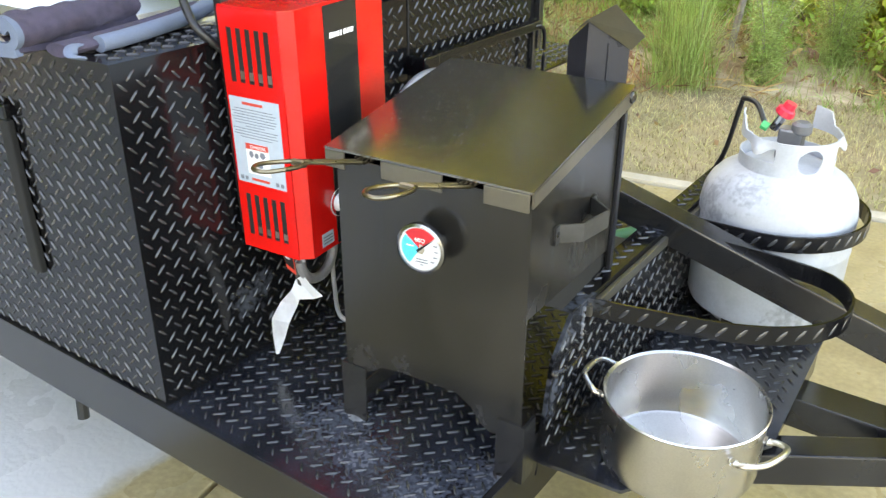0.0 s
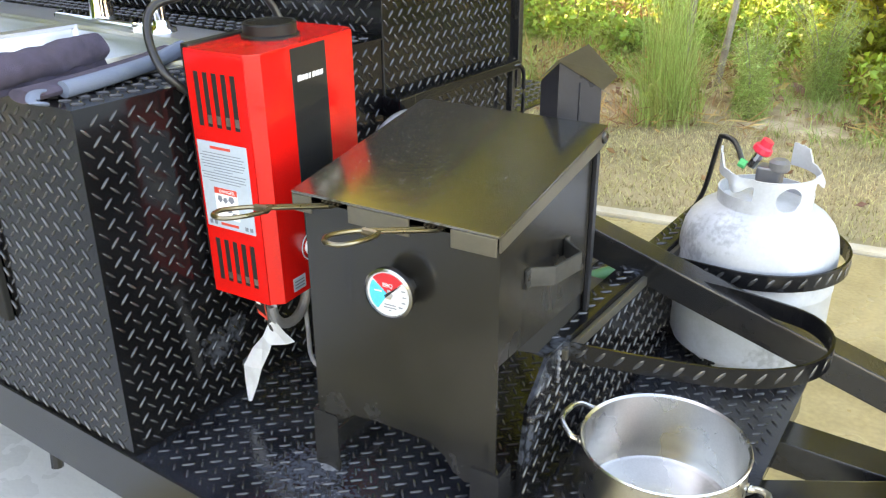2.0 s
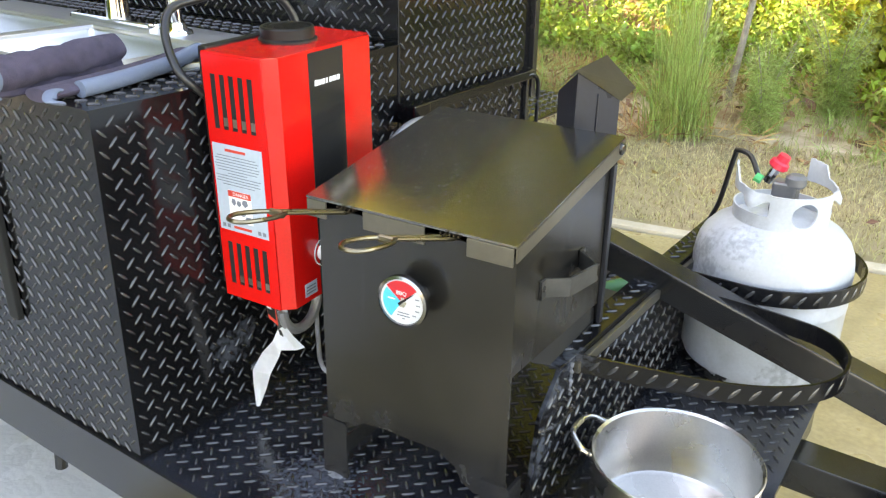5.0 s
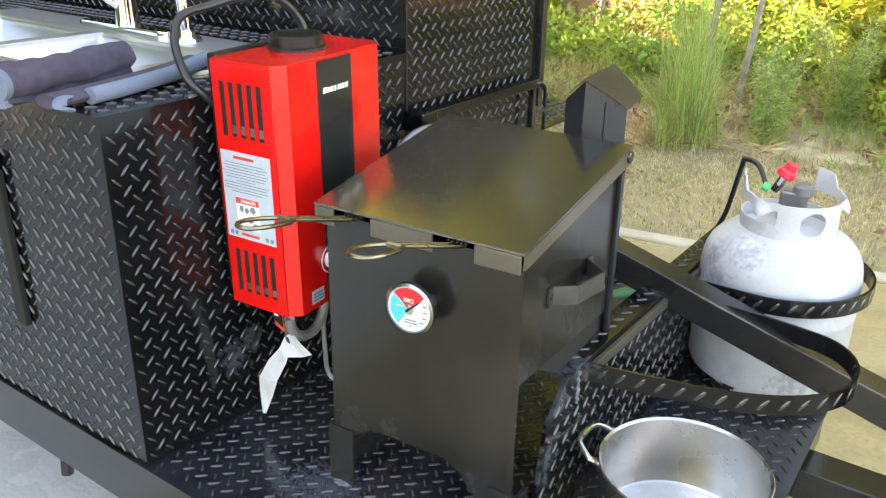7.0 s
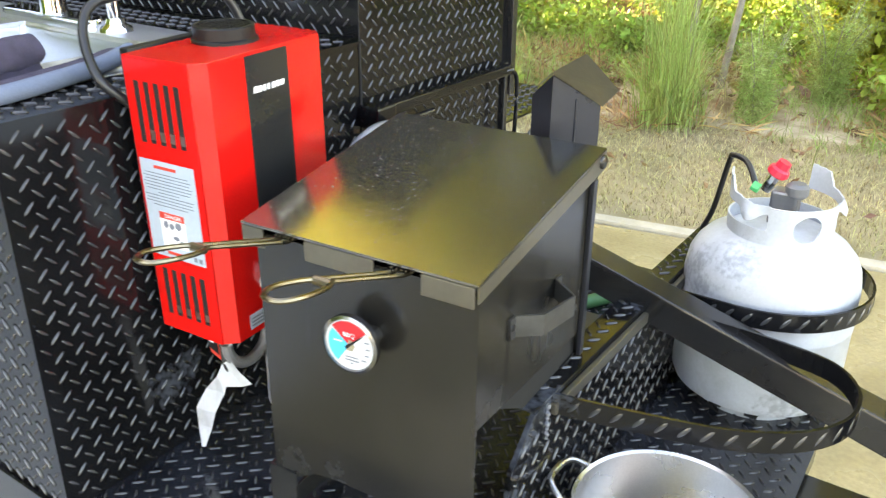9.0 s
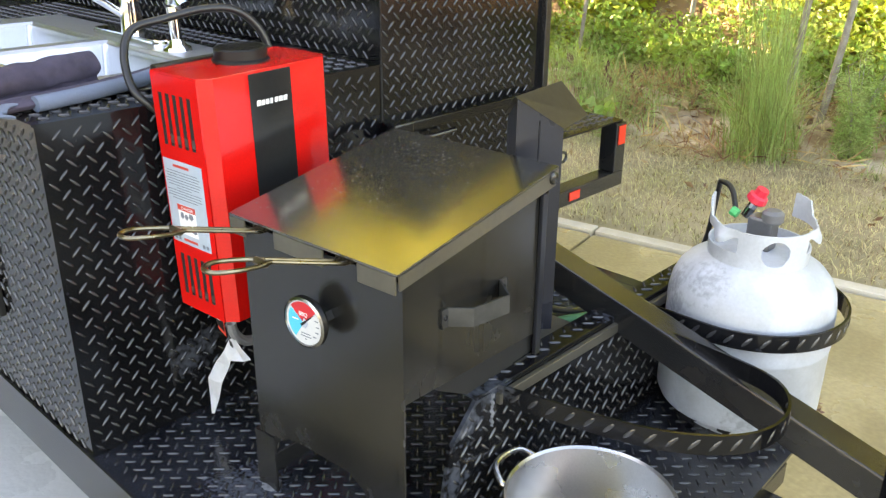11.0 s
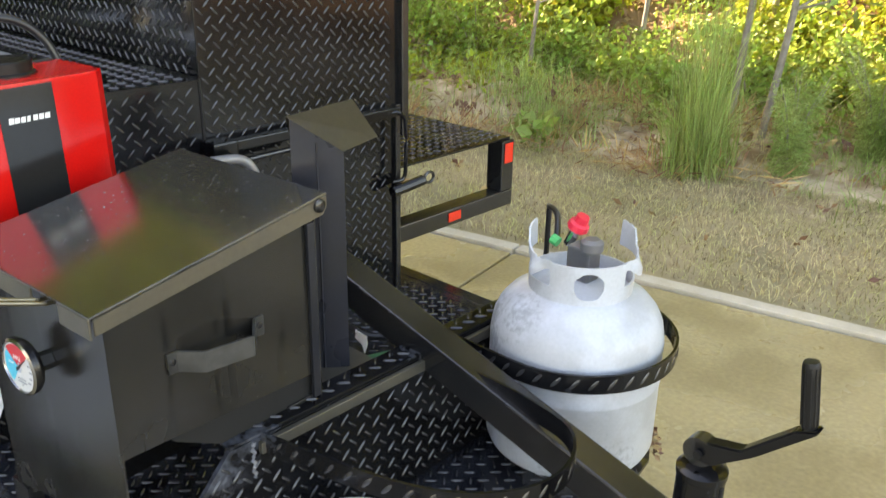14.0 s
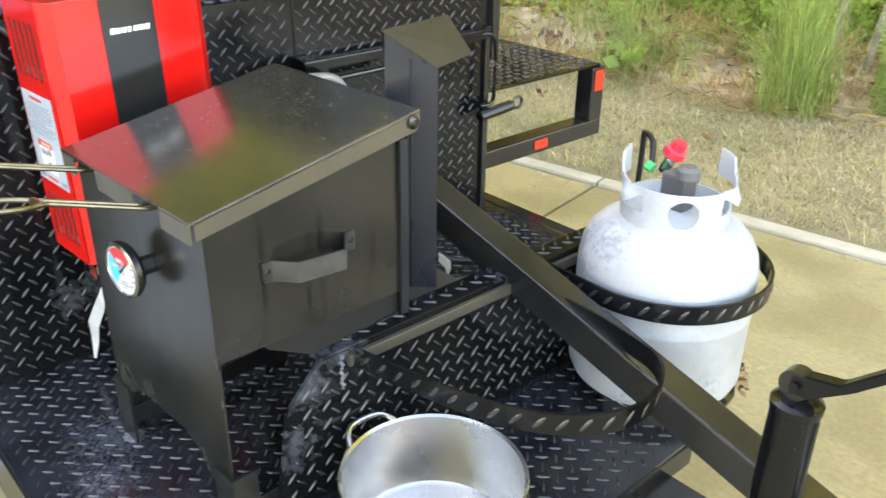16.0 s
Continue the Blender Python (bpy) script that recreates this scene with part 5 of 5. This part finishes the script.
# ---- hoses and cables ----
hose = thing("heater_hose", -1.0, 1.0, TOP, "black rubber hose arching from the sink to the heater", "hose")
part("hose_line", tube(smooth_path([(-0.966, 0.94, 0.93), (-0.967, 0.905, 0.965), (-0.985, 0.876, 1.0), (-1.02, 0.885, 1.045), (-1.035, 0.91, 1.078), (-1.035, 0.96, 1.088), (-1.03, 1.03, 1.098), (-1.02, 1.08, 1.092), (-1.01, 1.115, 1.06), (-1.0, 1.13, 1.01), (-0.996, 1.135, TOP + 0.004)], 8), 0.0062, 12), RUBBER, hose, smooth=True)
loop = thing("water_hose", -0.85, 1.2, DECKZ, "grey braided water hose looping behind the fryer", "hose")
part("hose_line", tube(smooth_path([(-0.93, 1.03, 0.66), (-0.92, 1.12, 0.70), (-0.915, 1.20, 0.79), (-0.91, 1.27, 0.845), (-0.905, 1.33, 0.855), (-0.90, 1.385, 0.835), (-0.9, 1.41, 0.74), (-0.9, 1.4, 0.6), (-0.89, 1.38, DECKZ + 0.012)], 8), 0.0085, 12), GREYHOSE, loop, smooth=True)
coil = thing("coiled_tube", -0.84, 0.96, DECKZ, "grey plastic tube coiled under the heater", "hose")
part("tube_line", tube([(-0.875 + 0.01 * math.sin(a * 0.5), 0.965 + 0.042 * math.cos(a), 0.652 + 0.045 * math.sin(a)) for a in [i * 2 * math.pi / 28 for i in range(29)]], 0.008, 10), GREYHOSE, coil, smooth=True)
part("tube_tail", tube(smooth_path([(-0.875, 1.005, 0.65), (-0.86, 0.99, 0.58), (-0.82, 0.96, 0.55), (-0.78, 0.985, 0.54), (-0.76, 1.02, 0.53), (-0.755, 1.05, DECKZ + 0.006)], 6), 0.0035, 8), GREYHOSE, coil, smooth=True)
green_hose = thing("garden_hose", -0.6, 1.4, DECKZ, "green garden hose lying across the deck", "hose")
part("hose_line", tube(smooth_path([(-0.88, 1.22, DECKZ + 0.0145), (-0.82, 1.34, DECKZ + 0.0145), (-0.755, 1.457, DECKZ + 0.0145), (-0.71, 1.576, DECKZ + 0.0145), (-0.658, 1.68, DECKZ + 0.0145), (-0.60, 1.79, DECKZ + 0.0145)], 8), 0.0135, 12), GREEN, green_hose, smooth=True)
black_hose = thing("gas_supply_hose", -0.6, 1.45, DECKZ, "black gas hose with a white paper tag on the deck", "hose")
part("hose_line", tube(smooth_path([(-0.60, 1.30, 0.54), (-0.846, 1.526, 0.505), (-0.825, 1.530, 0.500), (-0.778, 1.538, 0.492), (-0.748, 1.580, 0.485), (-0.718, 1.660, DECKZ + 0.01), (-0.708, 1.780, DECKZ + 0.01)], 8), 0.007, 10), RUBBER, black_hose, smooth=True)
part("hose_tag", prism([(-0.798, 0.503), (-0.766, 0.499), (-0.764, 0.482), (-0.772, 0.462), (-0.780, 0.478), (-0.798, 0.485)], "y", 1.5255, 1.5270), PAPER, black_hose, "white paper tag")

# ---- planting behind the drive ----
def leaves(name, parent, material, centres, size, seed, count, droop=0.3, spread=1.0, narrow=0.55, kind=""):
    """Many small folded leaves scattered in clumps round the centres (x, y, z, radius)."""
    rg = np.random.default_rng(seed)
    c = np.array(centres)
    w = c[:, 3] ** 2
    pick = rg.choice(len(c), count, p=w / w.sum())
    d = rg.normal(size=(count, 3))
    d /= np.linalg.norm(d, axis=1)[:, None]
    r = c[pick, 3] * rg.uniform(0.25, 1.0, count) ** 0.5 * rg.uniform(0.75, 1.12, count)
    p = c[pick, :3] + d * (r * spread)[:, None] * np.array([1, 1, 0.8])
    a = rg.normal(size=(count, 3)) + d * 0.6 - np.array([0, 0, droop])
    a /= np.linalg.norm(a, axis=1)[:, None]
    b = np.cross(a, rg.normal(size=(count, 3)))
    b /= np.linalg.norm(b, axis=1)[:, None]
    n = np.cross(a, b)
    s = size * rg.uniform(0.6, 1.4, count)[:, None]
    v = np.stack([p, p + a * s * 0.5 + b * s * narrow * 0.5 + n * s * 0.08, p + a * s, p + a * s * 0.5 - b * s * narrow * 0.5 + n * s * 0.08], 1).reshape(-1, 3)
    f = np.arange(count * 4).reshape(-1, 4)
    me = bpy.data.meshes.new(name)
    me.from_pydata(v.tolist(), [], f.tolist())
    me.materials.append(material)
    return put(name, me, parent, kind=kind)


def blades(name, parent, material, roots, height, lean, width, seed, kind="", curl=0.5):
    """Grass blades: three-segment tapering ribbons from the roots (x, y)."""
    rg = np.random.default_rng(seed)
    n = len(roots)
    root = np.array([(x, y, ground_z(x, y) - 0.005) for x, y in roots])
    ang = rg.uniform(0, 2 * math.pi, n)
    out = np.stack([np.cos(ang), np.sin(ang), np.zeros(n)], 1)
    side = np.stack([-np.sin(ang), np.cos(ang), np.zeros(n)], 1)
    h = height * rg.uniform(0.5, 1.25, n)
    le = lean * rg.uniform(0.2, 1.6, n)
    rows = []
    for t, w in ((0, 1.0), (0.4, 0.85), (0.75, 0.55), (1.0, 0.05)):
        c = root + out * (h * le * t ** 2)[:, None] + np.array([0, 0, 1]) * (h * (t - curl * le * t ** 3 * 0.6))[:, None]
        rows += [c - side * width * w / 2, c + side * width * w / 2]
    v = np.stack(rows, 1).reshape(-1, 3)
    base = np.arange(n)[:, None] * 8
    f = np.concatenate([base + np.array([[k, k + 1, k + 3, k + 2]]) for k in (0, 2, 4)], 0)
    me = bpy.data.meshes.new(name)
    me.from_pydata(v.tolist(), [], f.tolist())
    me.materials.append(material)
    return put(name, me, parent, kind=kind)


BARE = [(-2.05, 4.78, 0.3), (-2.85, 5.1, 0.28), (-0.95, 4.7, 0.3), (-3.6, 5.0, 0.3)]  # open sand


def scatter(n, x0, x1, d0, d1, seed, patch=0.0):
    rg = random.Random(seed)
    out = []
    while len(out) < n:
        x, d = rg.uniform(x0, x1), rg.uniform(d0, d1)
        y = 3.35 + 0.18 * x + d / math.cos(KA)
        if patch and (noise.noise((x * 0.9, y * 0.9, seed)) < patch or any(math.hypot(x - a, (y - b) * 1.6) < r for a, b, r in BARE)):
            continue
        out.append((x, y))
    return out


turf = blades("lawn_grass", None, STRAW, scatter(60000, -5, 2.5, 0.07, 1.4, 1), 0.036, 1.1, 0.0036, 1)
tagged(turf, "short straw-coloured dormant lawn grass", "grass", kind="stuff")
weeds = blades("weed_grass", None, REED, scatter(15000, -7, 2.5, 1.25, 4.2, 2, 0.06), 0.13, 1.5, 0.0055, 2)
tagged(weeds, "loose green and straw weed grass on sand", "grass", kind="stuff")
tallw = blades("long_straw_grass", None, STRAW, scatter(2400, -7, 2.5, 1.2, 3.8, 3, 0.05), 0.3, 1.9, 0.0042, 3)
tagged(tallw, "long bent dry grass stems", "grass", kind="stuff")
drys = blades("dry_weed_grass", None, STRAW, scatter(11000, -7, 2.5, 1.1, 4.2, 6, 0.0), 0.07, 1.4, 0.0045, 12)
tagged(drys, "pale dry grass among the sand and weeds", "grass", kind="stuff")
pts = scatter(9500, -9, 5, 1.6, 9.5, 5)
litter = leaves("leaf_litter", None, LITTER, [(x, y, ground_z(x, y) + 0.015, 0.04) for x, y in pts], 0.075, 6, 26000)
tagged(litter, "brown fallen leaves on the wooded bank", "leaves", kind="stuff")
pts = scatter(330, -5, 2, 0.15, 3.2, 15)
few = leaves("fallen_leaves", None, LITTER, [(x, y, ground_z(x, y) + 0.035, 0.01) for x, y in pts], 0.04, 7, 420, droop=0)
tagged(few, "scattered brown leaves on the lawn", "leaves", kind="stuff")


debris = leaves("floor_debris", None, LITTER, [(-0.225, 1.655, FLOORZ + 0.004, 0.012), (-0.24, 1.68, FLOORZ + 0.004, 0.014), (-0.258, 1.7, FLOORZ + 0.004, 0.012)], 0.012, 75, 90, droop=0.0)
tagged(debris, "dry brown leaf crumbs on the rack floor beside the bottle", "leaves", kind="stuff")
STRAWY = surface("orange_pine_straw", (0.46, 0.27, 0.12), 0.85, other=(0.34, 0.22, 0.1), scale=5, mix=0.7, per_piece=0.5, bump=0.0)
pts = scatter(260, -4.5, 1.5, 1.2, 2.6, 71, -0.05)
straw = leaves("pine_straw", None, STRAWY, [(x, y, ground_z(x, y) + 0.02, 0.09) for x, y in pts], 0.13, 72, 9000, droop=0.0, narrow=0.05)
tagged(straw, "orange-brown pine straw and dead stems on the sand", "straw", kind="stuff")
for nm, mt, seed, cut in (("green_undergrowth", LEAFG, 51, 0.08), ("yellow_undergrowth", LEAFY, 52, 0.16)):
    pts = scatter(420, -8, 3, 1.9, 6.5, seed, cut)
    low = leaves(nm, None, mt, [(x, y, ground_z(x, y) + 0.1, 0.16) for x, y in pts], 0.055, seed, 17000, droop=0.2, narrow=0.5)
    tagged(low, "low leafy seedlings and creepers over leaf litter", "undergrowth", kind="stuff")
rg = np.random.default_rng(61)
pts = scatter(700, -7, 3, 1.5, 4.5, 62)
twigs = bmesh.new()
for x, y in pts[:160]:
    a, ln = rg.uniform(0, 6.28), rg.uniform(0.15, 0.5)
    x2, y2 = x + ln * math.cos(a), y + ln * math.sin(a)
    join(twigs, tube([(x, y, ground_z(x, y) + 0.012), ((x + x2) / 2, (y + y2) / 2, ground_z((x + x2) / 2, (y + y2) / 2) + 0.05), (x2, y2, ground_z(x2, y2) + 0.015)], 0.004, 5, taper=0.4))
tagged(part("fallen_twigs", twigs, BARK), "dry fallen twigs on the sand and litter", "twigs", kind="stuff")


def reed_clump(x, y, h, n, seed, spread=0.12, lean=0.34):
    th = thing("reed_clump", x, y, ground_z(x, y), "tall feathery green grass clump at the wood's edge", "grass clump", "reed clumps")
    rg = random.Random(seed)
    blades("reed_grass", th, REED, [(x + rg.gauss(0, spread), y + rg.gauss(0, spread)) for i in range(n)], h, lean, 0.003, seed, curl=1.2, kind="stuff")
    blades("reed_base", th, REED, [(x + rg.gauss(0, spread * 1.25), y + rg.gauss(0, spread * 1.25)) for i in range(n * 6 // 5)], h * 0.4, 0.8, 0.0055, seed + 1, kind="stuff")
    return th


def shrub(x, y, h, r, material, seed, size=0.07, n=900, label="leafy green shrub at the wood's edge"):
    z = ground_z(x, y)
    th = thing("shrub", x, y, z, label, "shrub", "shrubs at the wood's edge")
    rg = random.Random(seed)
    cs = []
    for i in range(9):
        a, rr, hh = rg.uniform(0, 6.28), r * rg.uniform(0.2, 1.15), h * rg.uniform(0.25, 1.1)
        tip = (x + rr * math.cos(a), y + rr * math.sin(a), z + hh)
        cs += [(*tip, r * rg.uniform(0.3, 0.6)), ((x + tip[0]) / 2, (y + tip[1]) / 2, z + hh * 0.5, r * 0.45)]
        part("stem", tube(smooth_path([(x + rr * 0.1 * math.cos(a), y + rr * 0.1 * math.sin(a), z - 0.02), (x + rr * 0.45 * math.cos(a), y + rr * 0.45 * math.sin(a), z + hh * 0.55), tip], 4), 0.009, 6, taper=0.35), BARK, th)
    leaves("foliage", th, material, cs, size, seed, n)
    return th


def sapling(x, y, h, r, seed, lean=0.0, crown_lo=0.35, n=1500, material=None, size=0.09):
    z = ground_z(x, y)
    th = thing("young_tree_or_blocker" if h < 6 else "tall_tree_or_blocker", x, y, z, "slender young tree with grey bark and yellow-green leaves; some added unseen for shade" if h < 6 else "tall broadleaf tree with sunlit yellow-green crown; some added unseen for shade and reflection", "tree", "young trees" if h < 6 else "tall trees")
    rg = random.Random(seed)
    trunk = smooth_path([(x, y, z - 0.05), (x + lean * 0.3 + rg.gauss(0, 0.04), y, z + h * 0.3), (x + lean * 0.6 + rg.gauss(0, 0.06), y, z + h * 0.65), (x + lean, y, z + h)], 6)
    tr = part("trunk", tube(trunk, r, 9, taper=0.25), BARK, th, smooth=True)
    cs = []
    for i in range(12):
        t = rg.uniform(crown_lo, 0.97)
        q = trunk[int(t * (len(trunk) - 1))]
        a, ln = rg.uniform(0, 6.28), h * rg.uniform(0.12, 0.26) * (1.25 - t)
        tip = q + Vector((math.cos(a) * ln, math.sin(a) * ln, ln * rg.uniform(0.1, 0.6)))
        part("limb", tube([q, q.lerp(tip, 0.5) + Vector((0, 0, 0.03)), tip], r * 0.35, 6, taper=0.3), BARK, tr)
        cs += [(*tip, h * 0.09), (*q.lerp(tip, 0.6), h * 0.075)]
    leaves("crown", th, material or LEAFY, cs, size, seed, n)
    return th


def feathery_weed(x, y, h, seed):
    """A tall stalked weed with many thread-like leaves along nodding stems."""
    z = ground_z(x, y)
    th = thing("feathery_weed", x, y, z, "tall feathery yellow-green weed with thread-like leaves", "plant", "feathery weeds")
    rg = random.Random(seed)
    cs = []
    for i in range(11):
        a, ln = rg.uniform(0, 6.28), h * rg.uniform(0.6, 1.05)
        r = ln * rg.uniform(0.2, 0.5)
        line = smooth_path([(x, y, z - 0.02), (x + r * 0.35 * math.cos(a), y + r * 0.35 * math.sin(a), z + ln * 0.55), (x + r * math.cos(a), y + r * math.sin(a), z + ln)], 6)
        part("stem", tube(line, 0.005, 5, taper=0.3), BARK, th)
        cs += [(*q, 0.03 + 0.07 * (1 - j / len(line))) for j, q in enumerate(line) if j > 0]
    leaves("foliage", th, REED, cs, 0.035, seed, 8000, droop=0.0, narrow=0.12)
    return th


reed_clump(-1.56, 4.47, 1.15, 300, 21, 0.06)
reed_clump(-1.6, 4.7, 0.9, 110, 23, 0.06)
reed_clump(-2.62, 4.62, 0.42, 150, 25, 0.12, 0.8)
reed_clump(-2.95, 4.85, 0.45, 150, 26, 0.15, 0.8)
reed_clump(-3.4, 5.2, 0.4, 200, 27, 0.25, 0.7)
reed_clump(-2.3, 5.35, 0.5, 120, 28, 0.14, 0.6)
reed_clump(-0.55, 5.0, 0.28, 120, 29, 0.3)
feathery_weed(-1.2, 4.75, 0.55, 131)
feathery_weed(-0.95, 5.2, 0.6, 132)
broad = thing("broadleaf_weed", -2.45, 4.35, 0.03, "low broad-leaved green weed on the sand", "plant")
leaves("weed_leaves", broad, LEAFG, [(-2.45, 4.35, 0.10, 0.12), (-2.6, 4.45, 0.08, 0.1)], 0.075, 33, 80, droop=0.1, narrow=0.8)
for k, (x, y, h, r, m) in enumerate([(-3.6, 5.9, 0.4, 0.45, LEAFG), (-4.5, 6.2, 0.55, 0.5, LEAFG), (-2.9, 6.0, 0.35, 0.4, LEAFG), (-5.4, 6.0, 0.8, 0.6, LEAFG), (-4.9, 7.4, 0.5, 0.6, LEAFY), (-4.0, 7.0, 0.4, 0.5, LEAFY), (-5.9, 7.9, 0.8, 0.8, GOLD),
                                     (-0.75, 6.2, 1.0, 0.6, GOLD), (-0.1, 6.4, 1.2, 0.75, GOLD), (-1.35, 6.3, 0.6, 0.5, LEAFG), (0.8, 6.2, 1.0, 0.8, GOLD), (-1.9, 5.9, 0.4, 0.35, LEAFG), (-2.3, 6.9, 0.35, 0.45, LEAFY), (-3.1, 7.9, 0.4, 0.6, LEAFY),
                                     (-6.8, 7.0, 1.0, 0.8, GOLD), (-7.6, 8.6, 1.2, 0.9, GOLD), (1.6, 6.9, 1.1, 0.9, GOLD), (-0.6, 7.6, 1.2, 0.9, GOLD), (-2.3, 5.5, 0.3, 0.3, LEAFG), (-0.45, 5.2, 0.5, 0.33, LEAFG), (0.5, 5.3, 0.4, 0.5, LEAFY), (-1.3, 7.6, 0.6, 0.6, LEAFY), (-4.9, 8.8, 0.8, 0.8, GOLD)]):
    shrub(x, y, h, r, m, 40 + k, 0.05 if m is LEAFG else 0.075, 2400 if m is LEAFG else 4000, "leafy mid-green shrub on the bank" if m is LEAFG else "yellow-green sunlit shrub on the bank")
# The last seven are added so the lid mirrors foliage instead of bare sky.
for k, (x, y, h, r, lean) in enumerate([(-3.5, 5.6, 2.6, 0.018, 0.3), (-3.0, 6.3, 3.2, 0.022, 0.4), (-2.82, 7.4, 5.0, 0.04, 0.3), (-2.2, 6.7, 3.6, 0.028, 0.5), (-1.5, 5.1, 2.8, 0.022, 0.3), (-1.78, 5.3, 3.4, 0.024, 0.15),
                                        (-7.5, 12.0, 14.5, 0.13, 0.2), (-5.6, 13.6, 16, 0.13, -0.3), (-3.8, 12.2, 15, 0.13, 0.4), (-1.8, 13.6, 16, 0.13, 0.0), (0.2, 12.3, 15, 0.13, 0.3), (2.4, 13.4, 16, 0.13, -0.2), (4.8, 12.4, 15, 0.13, 0.2), (7.4, 12.6, 15, 0.13, 0.0), (-9.5, 11.5, 17, 0.15, 0.0), (-13.0, 12.0, 18, 0.15, 0.0), (-8.5, 14.5, 18, 0.15, 0.0), (-17.0, 12.5, 19, 0.15, 0.0), (-15.5, 15.0, 20, 0.15, 0.0), (-20.0, 13.0, 20, 0.15, 0.0), (-11.0, 13.5, 19, 0.15, 0.0)]):
    big = h > 6
    sapling(x, y, h, r, 80 + k, lean, 0.07 if big else 0.3, 12000 if big else 420, (GOLD if k % 4 or k > 13 else LEAFY) if big else (LEAFY if k % 4 else LEAFG), 0.42 if big else 0.075)

# Unseen trees added on the left to keep sun off the drive and trailer.
for k, (x, y, h) in enumerate([(-8.4, -7.5, 11), (-8.9, -5.2, 12), (-8.2, -3.4, 11.5), (-8.8, -1.2, 12), (-8.3, 0.6, 11.5), (-9.4, 1.6, 12), (-13.0, -6.5, 13), (-13.4, -3.5, 13.5), (-13.0, -0.6, 13), (-13.2, 1.2, 13), (-8.5, -10, 12), (-8.2, -12.6, 12), (-9.0, -15.2, 12), (-13.2, -10, 13.5), (-13.0, -14, 13.5), (-12.5, -18, 13)]):
    sapling(x, y, h, 0.12, 300 + k, 0.0, 0.08, 6500, GOLD if y > 0.5 else LEAFG, 0.42)
# Two unseen trees added to put yellow foliage in the lid's reflection.
for k, (x, y, h) in enumerate([(-6.6, 3.0, 7.4), (-7.6, 2.6, 7.6)]):
    sapling(x, y, h, 0.06, 360 + k, 0.0, 0.1, 7000, GOLD, 0.25)
# Unseen low row added to stop sun passing under the taller crowns.
for k, y in enumerate((-6.4, -4.9, -3.5, -2.1, -0.8, 0.5)):
    sapling(-6.9 - 0.3 * (k % 2), y, 5.6, 0.07, 340 + k, 0.0, 0.03, 5000, LEAFG, 0.3)
